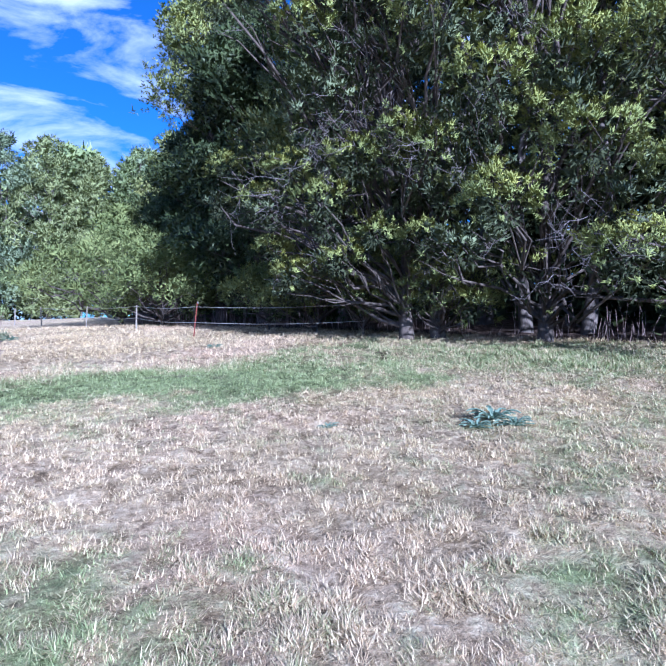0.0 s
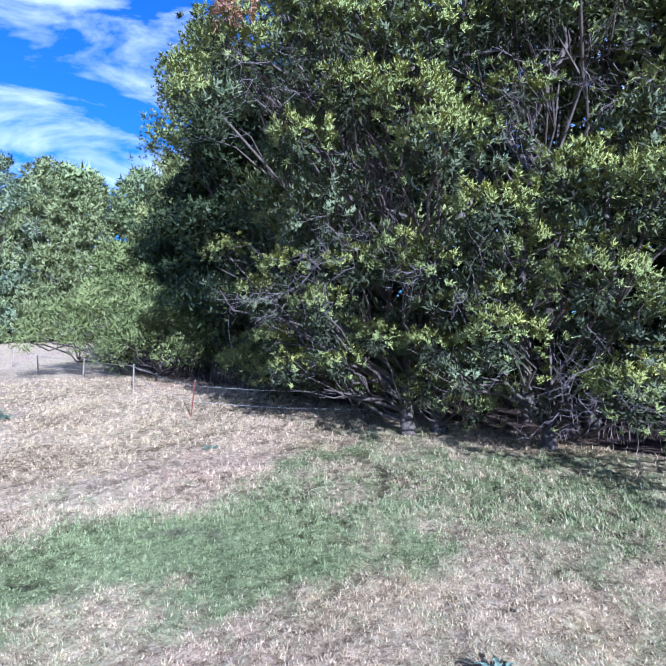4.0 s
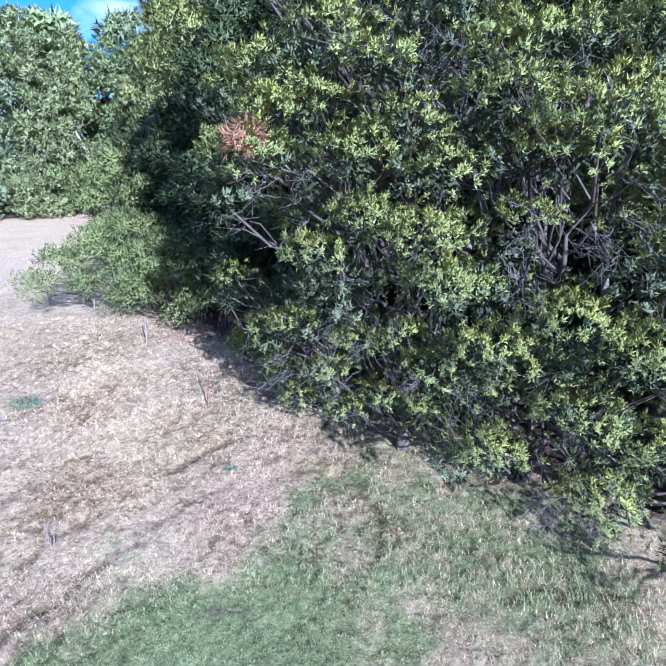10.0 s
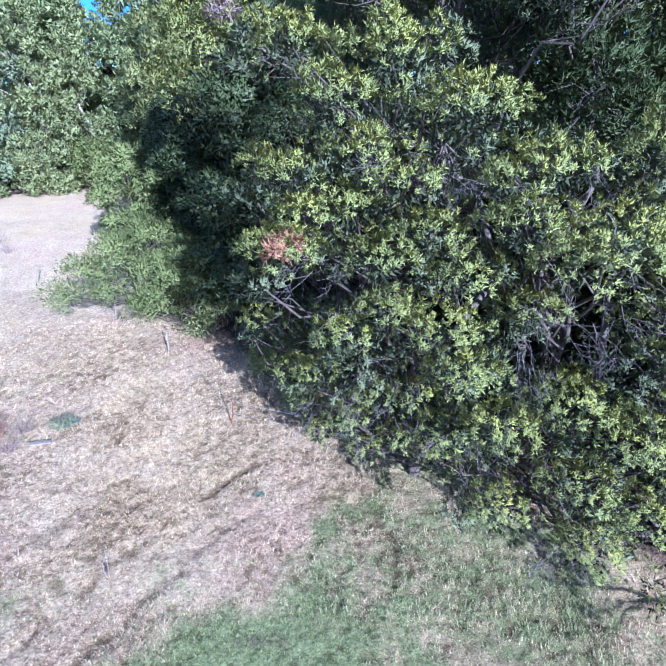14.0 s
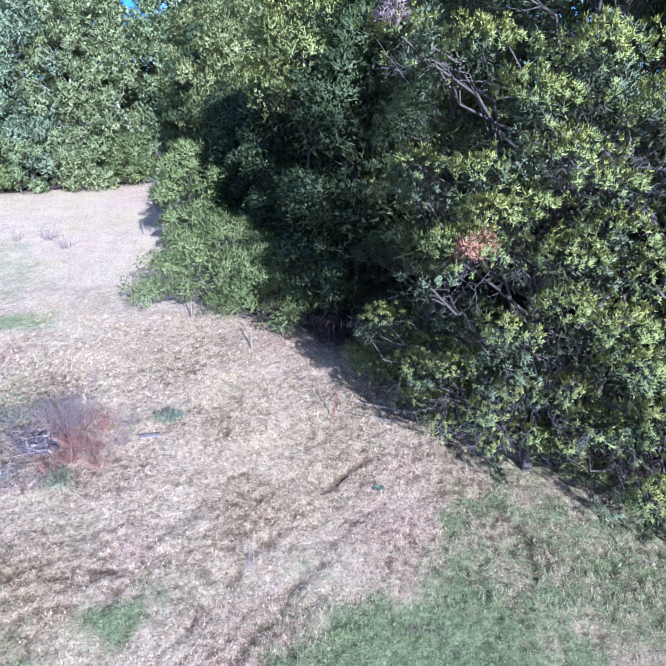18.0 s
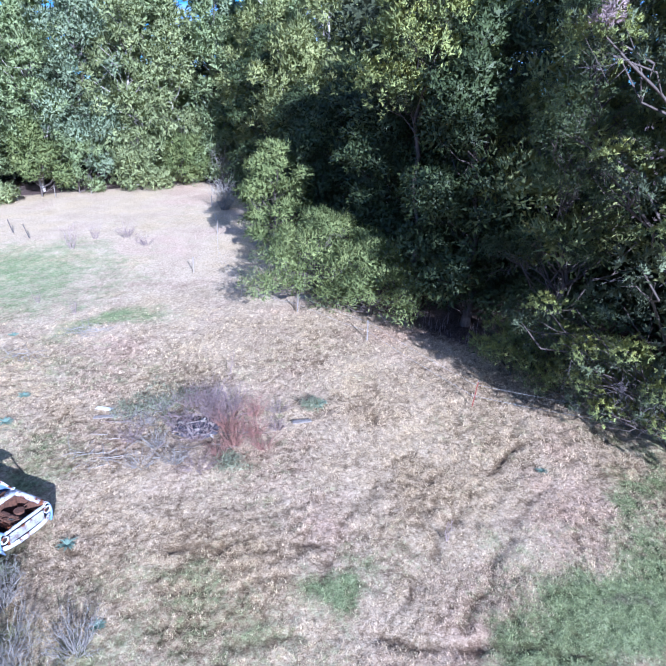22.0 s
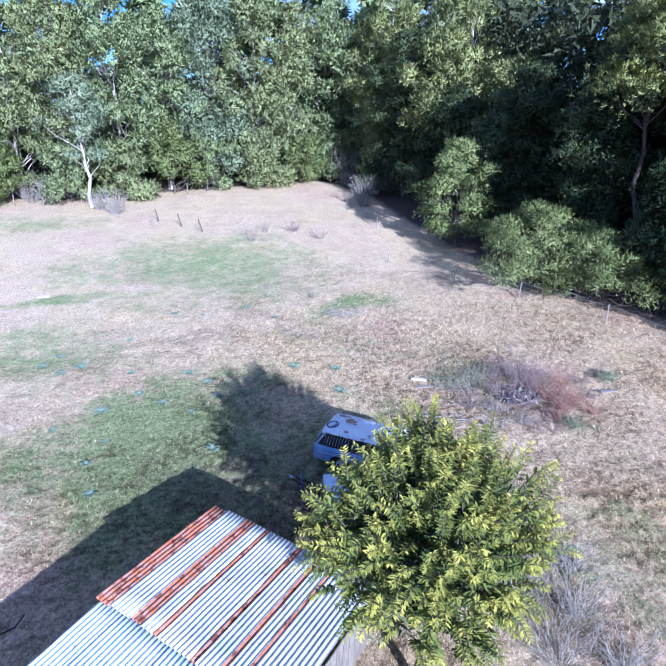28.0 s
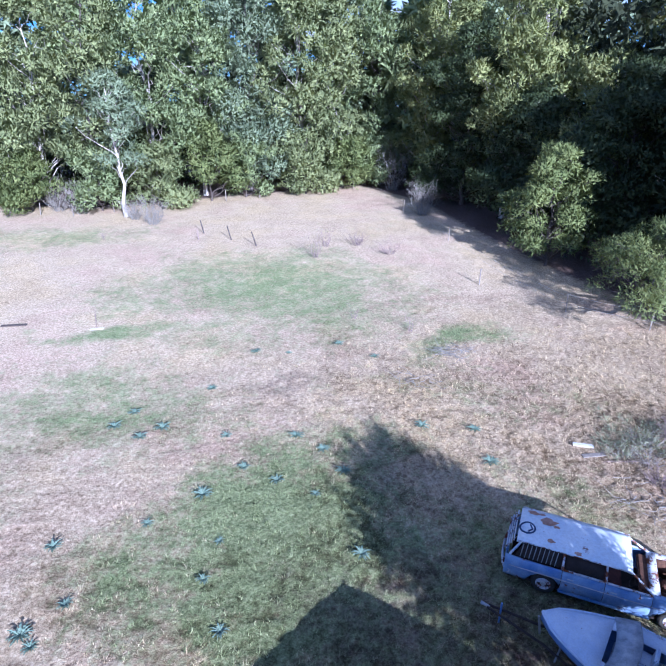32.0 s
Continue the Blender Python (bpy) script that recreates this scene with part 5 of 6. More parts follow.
# ---- the boat on its trailer ----
def make_boat():
    tip = np.array([-25.25, 11.62])
    turn = -36.0
    g = float(rise(-23.5, 10.7))
    boat = empty("runabout_boat", tip[0], tip[1], g, turn)
    length = 4.3
    st = np.linspace(0, length, 15)
    beam = 1.1 * np.clip(st / 1.9, 0, 1) ** 0.6 * np.where(st > 3, 1 - 0.05 * (st - 3), 1)
    gun = 1.12 - 0.12 * np.clip(st / length, 0, 1)
    keel = 0.42 + 0.45 * np.clip(1 - st / 1.3, 0, 1) ** 2
    for sg in (-1, 1):
        bm = bmesh.new()
        add_sheet(bm, [[(s, sg * b * k, z0 + (z1 - z0) * q) for k, q in ((0.02, 0), (0.62, 0.22), (0.90, 0.55), (1.0, 1.0))] for s, b, z0, z1 in zip(st, beam, keel, gun)], 0.02)
        part("hull_side", bm, M_BOATBLUE, boat)
        stem("gunwale", [[(s, sg * b, z + 0.01, 0.028) for s, b, z in zip(st, beam, gun)]], M_BOATWHITE, boat, 6)
        deck = bmesh.new()
        add_sheet(deck, [[(s, sg * b * k, z + 0.015 + 0.05 * (1 - k ** 2)) for k in (0.55, 0.8, 0.985)] for s, b, z in zip(st[5:], beam[5:], gun[5:])], 0.015)
        part("side_deck", deck, M_BOATWHITE, boat)
    bm = bmesh.new()
    add_sheet(bm, [[(s, b * k, z + 0.015 + 0.06 * (1 - k ** 2)) for k in np.linspace(-0.985, 0.985, 9)] for s, b, z in zip(st[:6], np.maximum(beam[:6], 0.02), gun[:6])], 0.015)
    part("foredeck", bm, M_BOATWHITE, boat, "pale blue-white foredeck")
    bm = bmesh.new()
    add_sheet(bm, [[(1.5 + 0.55 * q - 0.2 * k * k + 0.2, 0.98 * k, 1.14 + 0.2 * q) for q in (0, 0.5, 1)] for k in np.linspace(-1, 1, 9)], 0.012)
    part("windscreen", bm, M_SCREEN, boat, "grimy grey acrylic windscreen")
    box_part("cockpit_floor", (2.9, 0, 0.62), (2.5, 1.6, 0.03), M_BOATWHITE, boat)
    box_part("transom", (4.27, 0, 0.75), (0.05, 1.7, 0.62), M_BOATBLUE, boat, bevel=0.01)
    for sx in (2.3, 3.4):
        for sy in (-0.4, 0.4):
            seat = box_part("boat_seat", (sx, sy, 0.78), (0.5, 0.5, 0.24), M_BOATWHITE, boat, bevel=0.05)
            box_part("seat_back", (sx + 0.24, sy, 1.02), (0.1, 0.5, 0.34), M_BOATWHITE, seat, (0, 10, 0), 0.04)
    tagged(boat, "faded blue and white runabout boat sitting on a trailer", "boat")
    tr = empty("boat_trailer", tip[0], tip[1], g, turn)
    for sg in (-1, 1):
        stem("frame_rail", [[(-1.35, sg * 0.05, 0.42, 0.035), (0.2, sg * 0.28, 0.42, 0.035), (1.2, sg * 0.6, 0.40, 0.035), (4.0, sg * 0.6, 0.40, 0.035)]], M_DARK, tr, 6)
        bm = bmesh.new()
        add_ring(bm, (2.9, sg * 0.95, 0.27), 0.19, 0.075, "Y", 20, 8)
        wheel = part("wheel", bm, M_RUBBER, tr)
        rod_part("rim", (2.9, sg * 0.90, 0.27), (2.9, sg * 1.0, 0.27), 0.14, M_STEEL, wheel, sides=16)
        bm = bmesh.new()
        add_sheet(bm, [[(2.9 + 0.36 * math.cos(a), sg * yy, 0.27 + 0.36 * math.sin(a)) for yy in (0.84, 1.06)] for a in np.linspace(0.15, math.pi - 0.15, 8)], 0.01)
        part("mudguard", bm, M_STEEL, tr)
    rod_part("axle", (2.9, -0.95, 0.27), (2.9, 0.95, 0.27), 0.025, M_STEEL, tr)
    for sx in (0.6, 2.2, 3.8):
        rod_part("cross_member", (sx, -0.6, 0.40), (sx, 0.6, 0.40), 0.025, M_STEEL, tr, sides=6)
    rod_part("jockey_post", (-1.0, 0.0, 0.0), (-1.0, 0.0, 0.75), 0.025, M_BOATBLUE, tr)
    rod_part("winch_post", (0.05, 0.0, 0.42), (-0.05, 0.0, 0.95), 0.03, M_STEEL, tr)
    rod_part("coupling", (-1.55, 0, 0.42), (-1.3, 0, 0.42), 0.05, M_STEEL, tr, 0.035)
    tagged(tr, "galvanised boat trailer with a long drawbar in the grass", "trailer")


make_boat()


# ---- the tin-roofed shed ----
def make_shed():
    turn = math.degrees(math.atan2(-0.514, 0.858))
    g = float(rise(-28, 6))
    shed = empty("tin_shed", -28.28, 8.98, g, turn)
    top = 2.09 - g
    pitch, amp = 0.125, 0.02

    def sheet(u0, u1, v0, v1, z0, z1, mat, lift, rng):
        n = max(4, round((u1 - u0) / pitch * 6))
        us = np.linspace(u0, u1, n + 1)
        vs = np.linspace(v0, v1, 9)
        sag = rng.normal(0, 0.006, 9)
        jag = rng.normal(0, 0.02)
        u, v = np.meshgrid(us, vs)
        z = top + z0 + (z1 - z0) * (v - v0) / (v1 - v0) - 0.035 * u + amp * np.sin(2 * math.pi * u / pitch) + lift + sag[:, None]
        pts = np.stack([u, -v - jag, z], -1)
        bm = bmesh.new()
        add_sheet(bm, [[tuple(p) for p in row] for row in pts], 0.006)
        part("roof_sheet", bm, mat, shed)

    rng = np.random.default_rng(15)
    strips = [(-0.12, 0.36, M_ZINCRUST), (0.33, 1.03, M_ZINC), (1.0, 1.37, M_ZINCRUST), (1.34, 1.72, M_ZINC), (1.70, 1.90, M_ZINCRUST), (1.88, 2.86, M_ZINC), (2.84, 3.05, M_ZINCRUST), (3.03, 3.52, M_ZINC),
              (3.5, 3.68, M_ZINCRUST), (3.66, 4.02, M_ZINC), (4.0, 4.12, M_ZINCRUST), (4.10, 5.25, M_ZINC)]
    for k, (u0, u1, mat) in enumerate(strips):
        sheet(u0, u1, 0.0, 4.12, 0.0, 0.08, mat, 0.010 * (k % 2), rng)
    for k in range(7):
        sheet(-0.03 + 0.76 * k, 0.76 * (k + 1), 3.95, 8.3, 0.04, -0.30, M_ZINCBLUE, -0.03 + 0.010 * (k % 2), rng)
    # posts, plates and board walls
    for u in (0.15, 2.6, 5.05):
        for v in (0.2, 4.0, 8.1):
            rod_part("post", (u, -v, -0.1), (u, -v, top - 0.035 * u - (0.28 if v > 8 else 0.06)), 0.06, M_POST, shed, sides=8)
    for v, dz in ((0.2, 0.0), (4.0, 0.04), (8.1, -0.27)):
        box_part("wall_plate", (2.6, -v, top - 0.091 - 0.07 + dz), (5.1, 0.07, 0.10), M_POST, shed, (0, 2.0, 0))
    for k in range(26):
        v = 0.35 + 0.295 * k
        if v > 8.0:
            break
        box_part("wall_board", (0.12, -v, 0.85), (0.025, 0.27, 1.75 + rng.normal(0, 0.02)), M_BOARD, shed, (0, 0, rng.normal(0, 0.6)))
        box_part("wall_board", (5.1, -v, 0.80), (0.025, 0.27, 1.6 + rng.normal(0, 0.02)), M_BOARD, shed, (0, 0, rng.normal(0, 0.6)))
    for k in range(17):
        box_part("wall_board", (0.3 + 0.295 * k, -0.22, 0.88), (0.27, 0.025, 1.72 - 0.01 * k), M_BOARD, shed, (0, 0, rng.normal(0, 0.6)))
        box_part("wall_board", (0.3 + 0.295 * k, -8.12, 0.70), (0.27, 0.025, 1.35), M_BOARD, shed, (0, 0, rng.normal(0, 0.6)))
    tagged(shed, "low board shed under a rust-striped corrugated iron roof", "shed")
    m = pose(-29.7, 7.9, float(rise(-29.7, 7.9)), 0, 0, turn)
    sheet_ob = empty("blue_panel", 0, 0, 0)
    sheet_ob.matrix_world = m
    box_part("sheet", (-0.35, 0, 0.55), (0.04, 1.0, 1.15), M_BOATBLUE, sheet_ob, (0, 22, 0), 0.01)
    box_part("frame_edge", (-0.14, 0, 1.07), (0.05, 1.04, 0.05), M_STEEL, sheet_ob, (0, 22, 0), 0.01)
    tagged(sheet_ob, "blue flat panel leaning against the shed wall", "panel")


make_shed()


# ---- the feathery tree beside the shed ----
def make_feather_tree(x, y, mid, size, n, seed, material, label):
    rng = np.random.default_rng(seed)
    root = empty("feather_leaved_tree", x, y, float(rise(x, y)))
    spine = bent(rng, (0, 0, -0.2), (0.1, 0.2, mid - 0.1), 0.13, 0.06, 6, 0.03)
    stem("trunk", [spine], M_BARK, root, 8)
    centre = np.array([0.0, 0.1, mid])
    shoots, base, way_all, length, pale_tone = [], [], [], [], []
    d = unit(rng.normal(size=(n, 3)) + np.array([0, 0, 0.35]))
    d = d[d[:, 2] > -0.72]
    lob = (1 + 0.14 * np.sin(np.arctan2(d[:, 1], d[:, 0]) * 4 + 1)) * (0.45 + 0.35 * rng.random(len(d)) ** 0.6)
    starts = centre + d * lob[:, None] * np.array([2.6, 2.5, 2.5]) * size
    stray = unit(d + rng.normal(0, 0.4, d.shape) + np.array([0, 0, 0.55]))
    ends = starts + stray * (0.55 + 0.65 * rng.random(len(d)))[:, None] * (0.6 + 0.4 * size)
    for a, b, way in zip(starts, ends, stray):
        # the shoot arches up and nods at its tip, with a row of hanging leaves on either side
        q = np.linspace(0, 1, 9)[:, None]
        flat = 1 - way[2] ** 2
        p = a + (b - a) * q + np.array([0, 0, 1.0]) * (0.3 * q * (1 - q) + 0.1 * q - 0.15 * q ** 3 * flat) + rng.normal(0, 0.02, (9, 3))
        p = np.column_stack([p, np.linspace(0.016, 0.004, 9)])
        shoots.append(p)
        u0 = rng.normal(0, 0.35)
        for k in range(13):
            q = 0.12 + 0.88 * k / 12
            c = np.array([np.interp(q, np.linspace(0, 1, 9), p[:, i]) for i in range(3)])
            i = min(7, int(q * 8))
            ax = unit(p[i + 1, :3] - p[i, :3])
            u = unit(np.cross(ax, np.array([0.15, 0.1, 1.0])))
            w = np.cross(u, ax)
            for sg in (-1, 1):
                for tilt in (0.15, -0.75):
                    t = tilt + u0 * sg + rng.normal(0, 0.12)
                    base.append(c)
                    way_all.append(unit(u * sg * math.cos(t) + w * math.sin(t) + ax * 0.6 + np.array([0, 0, -0.05]) + rng.normal(0, 0.1, 3)))
                    pale_tone.append(q ** 1.5)
                    length.append((0.20 if tilt > 0 else 0.165) * (1.15 - 0.55 * q ** 2) * (0.8 + 0.35 * rng.random()))
    for _ in range(9):
        i = rng.integers(len(starts))
        stem("limb", [bent(rng, spine[rng.integers(2, 5), :3], starts[i], 0.06, 0.02, 6, 0.06)], M_BARK, root, 6)
    tagged(stem("shootwork", shoots, M_BARK, root, 3), kind="stuff")
    # leaves: pointed blades, folded along the middle and drooping at the tip
    c, w, ln = np.array(base), np.array(way_all), np.array(length)[:, None]
    m = len(c)
    s_ = unit(np.cross(w, np.tile([0, 0, 1.0], (m, 1)) + rng.normal(0, 0.2, (m, 3)))) * ln * 0.155
    down = np.array([0, 0, -1.0])
    mid_v = c + w * ln * 0.45 + down * ln * 0.03
    tip = c + w * ln + down * ln * 0.1
    lift = np.array([0, 0, 0.22]) * ln * 0.13 * 2
    v = np.stack([c, mid_v + s_ + lift, tip, mid_v, c, mid_v, tip, mid_v - s_ + lift], 1).reshape(-1, 3)
    attach("crown", raw_mesh("crown", v, np.arange(len(v)).reshape(-1, 4), attrs={"tip": np.repeat(pale_tone, 8)}), material, root)
    # dark inner leaves put the shade inside the crown into colour
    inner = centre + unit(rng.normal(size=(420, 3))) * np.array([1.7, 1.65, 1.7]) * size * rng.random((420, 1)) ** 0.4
    attach("inner_leaves", raw_mesh("inner_leaves", *leaves(rng, inner, np.full(420, 0.3), 14, 0.2, 0.08, 0.0)), M_SHADELEAF, root)
    tagged(root, label, "tree")


make_feather_tree(-22.75, 5.15, 4.4, 1.02, 560, 61, M_YELLOW, "yellow-green tree with feathery leaves beside the rusty shed")
make_feather_tree(-22.2, 7.6, 2.9, 0.77, 280, 62, M_FROND, "smaller green feather-leaved tree between boat and shed")


# ---- leafless shrubs and low weeds round it ----
def bare_shrub(name, x, y, height, spread, stems, seed, material, label, fork=5, r=0.012, group="", lean=(0, 0)):
    rng = np.random.default_rng(seed)
    root = empty(name, x, y, float(surface(np.array(x), np.array(y))))
    paths = []
    for _ in range(stems):
        a = rng.random() * 2 * math.pi
        q = spread * math.sqrt(rng.random())
        h = height * (0.55 + 0.5 * rng.random())
        foot = np.array([0.25 * q * math.cos(a), 0.25 * q * math.sin(a), -0.03])
        tip = np.array([q * math.cos(a) + lean[0] * h, q * math.sin(a) + lean[1] * h, h])
        p = bent(rng, foot, tip, r, r * 0.35, 6, 0.06)
        paths.append(p)
        for _ in range(fork):
            k = rng.integers(1, 6)
            e = p[k, :3] + unit(rng.normal(size=3) + np.array([math.cos(a) * 0.5, math.sin(a) * 0.5, 0.6])) * height * (0.12 + 0.25 * rng.random())
            e[2] = max(e[2], 0.03)
            paths.append(bent(rng, p[k, :3], e, r * 0.5, r * 0.2, 4, 0.08))
    main = paths[:: fork + 1][:6]
    for p in main:
        stem("stem", [p], material, root, 5)
    tagged(stem("twigwork", [p for p in paths if not any(p is q for q in main)], material, root, 3), kind="stuff")
    return tagged(root, label, "shrub", group)


L_GREY = "leafless grey thorny shrub, a tangle of arching stems"
for k, (x, y, h, s) in enumerate([(-20.6, 9.2, 1.5, 1.2), (-19.2, 8.4, 1.6, 1.3), (-18.1, 7.2, 1.4, 1.2), (-20.0, 7.2, 1.7, 1.3), (-19.0, 5.9, 1.5, 1.3), (-21.4, 8.2, 1.3, 1.0), (-17.6, 8.8, 1.0, 0.9), (-17.4, 5.6, 1.2, 1.1), (-20.2, 10.2, 1.1, 0.9)]):
    bare_shrub("thorn_shrub", x, y, h, s, 46, 500 + k, M_TWIG, L_GREY, 6, 0.011, "thorn shrubs beside the feathery tree")
L_DEAD = "bare pale dead shrub at the edge of the paddock"
for k, (x, y, h, s) in enumerate([(-47.9, 54.0, 2.6, 1.6), (-24.2, 70.5, 5.0, 2.4), (-22.3, 57.5, 3.0, 1.6), (-50.2, 56.0, 1.8, 1.5), (-56.5, 58.6, 3.4, 2.2), (-59.5, 59.8, 3.0, 2.0), (-20.8, 63.5, 2.6, 1.8)]):
    bare_shrub("dead_shrub", x, y, h, s, 40, 540 + k, M_TWIG, L_DEAD, 7, 0.022, "dead shrubs round the paddock")
L_SAP = "thin brown dead weed stalk standing in the dry grass"
for k, (x, y, h, s, n) in enumerate([(-32.3, 43.6, 2.2, 0.7, 14), (-7.4, 12.5, 1.0, 0.12, 3), (-42.4, 48.7, 1.2, 0.3, 4), (-15.9, 22.5, 1.6, 0.25, 3), (-50.5, 48.6, 1.3, 0.3, 4), (-29.0, 47.0, 1.5, 1.6, 26), (-26.5, 44.5, 1.2, 1.4, 20),
                                     (-31.5, 46.5, 1.6, 0.8, 12), (-37.6, 8.0, 1.3, 0.3, 3), (-26.5, 30.2, 1.0, 0.5, 6), (-29.5, 32.0, 0.9, 0.4, 5), (-44.2, 30.8, 1.0, 0.08, 2)]):
    bare_shrub("dead_stalk", x, y, h, s, n, 570 + k, M_REED, L_SAP, 3, 0.014, "dead weed stalks in the paddock")


def leafy_weed(x, y, h, s, seed, material, label, n=40, size=(0.19, 0.024)):
    rng = np.random.default_rng(seed)
    root = empty("leafy_weed", x, y, float(surface(np.array(x), np.array(y))))
    c = np.column_stack([rng.normal(0, s * 0.45, n), rng.normal(0, s * 0.45, n), h * rng.random(n)])
    attach("foliage", raw_mesh("foliage", *leaves(rng, c, np.full(n, 0.14), 16, size[0], size[1], 0.4)), material, root)
    stem("stem", [bent(rng, (0, 0, -0.02), (0.05, 0, h), 0.012, 0.005, 4, 0.05)], M_REED, root, 4)
    return tagged(root, label, "weed", "leafy weeds round the yard")


for k, (x, y, h, s) in enumerate([(-21.9, 10.6, 0.9, 0.9), (-22.6, 9.9, 0.8, 0.8), (-20.9, 11.0, 0.5, 0.6), (-23.4, 9.2, 0.8, 0.8), (-14.8, 16.2, 0.2, 0.6), (-18.9, 20.3, 0.35, 1.3), (-19.8, 19.8, 0.25, 1.0), (-18.0, 19.5, 0.25, 1.1), (-17.7, 20.9, 0.3, 0.8),
                                  (-11.9, 20.0, 0.3, 0.45), (-23.3, 7.0, 0.9, 1.0)]):
    leafy_weed(x, y, h, s, 600 + k, M_LOW, "low green leafy weed growing in the grass")


# ---- thistle rosettes ----
def make_rosette():
    rng = np.random.default_rng(33)
    root = empty("thistle_rosette", 1.8, 6.4, float(surface(np.array(1.8), np.array(6.4))))
    for k in range(20):
        a = 2.4 * k + rng.normal(0, 0.15)
        ln = 0.24 + 0.12 * rng.random()
        up = 0.02 + 0.006 * k
        d = Vector((math.cos(a), math.sin(a), 0))
        s = Vector((-math.sin(a), math.cos(a), 0))
        bm = bmesh.new()
        left, mid, right = [], [], []
        for i in range(9):
            t = i / 8
            w = 0.034 * math.sin(math.pi * min(1, t * 0.9 + 0.1)) * (1.25 if i % 2 else 0.55)
            c = d * ln * t + Vector((0, 0, 0.02 + up * math.sin(t * 2.2)))
            mid.append(bm.verts.new(c))
            left.append(bm.verts.new(c + s * w + Vector((0, 0, 0.018))))
            right.append(bm.verts.new(c - s * w + Vector((0, 0, 0.018))))
        for i in range(8):
            bm.faces.new((mid[i], mid[i + 1], left[i + 1], left[i]))
            bm.faces.new((mid[i + 1], mid[i], right[i], right[i + 1]))
        part("leaf", bm, M_WEED, root)
    return tagged(root, "blue-green spiny thistle rosette in the turf", "thistle", "thistle rosettes in the paddock")


rosette = make_rosette()
SPOTS = [(1.95, 6.1), (1.55, 6.15), (-0.05, 6.3), (-34.1, 14.9), (-37.9, 12.5), (-38.3, 11.3), (-38.7, 11.6), (-35.1, 17.0), (-33.5, 11.8), (-31.2, 17.1), (-33.9, 18.5), (-37.6, 20.9), (-39.1, 22.0),
         (-39.6, 21.0), (-38.3, 20.2), (-32.1, 20.4), (-32.6, 17.8), (-34.9, 20.4), (-24.9, 20.9), (-24.7, 18.9), (-39.2, 14.6), (-34.7, 27.7), (-33.0, 27.6), (-29.7, 14.4), (-27.0, 21.2), (-19.3, 12.3), (-3.3, 15.8), (-17.3, 9.5),
         (-11.7, 20.1), (-11.5, 20.3), (-31.0, 19.6), (-30.2, 18.2), (-34.3, 13.4), (-40.6, 12.6), (-36.6, 15.6), (3.3, 3.6), (-28.6, 27.2), (-30.4, 28.6), (-36.2, 24.0)]
rng_s = np.random.default_rng(9)
for k, (x, y) in enumerate(SPOTS):
    big = (0.6 + 0.6 * rng_s.random()) * (0.6 if y < 7 else 1.0)
    ob = copy_thing(rosette, pose(x, y, float(surface(np.array(x), np.array(y))), rng_s.normal(0, 4), rng_s.normal(0, 4), 360 * rng_s.random()))
    ob.scale = (big, big, big)
rosette.scale = (0.9, 0.9, 0.9)


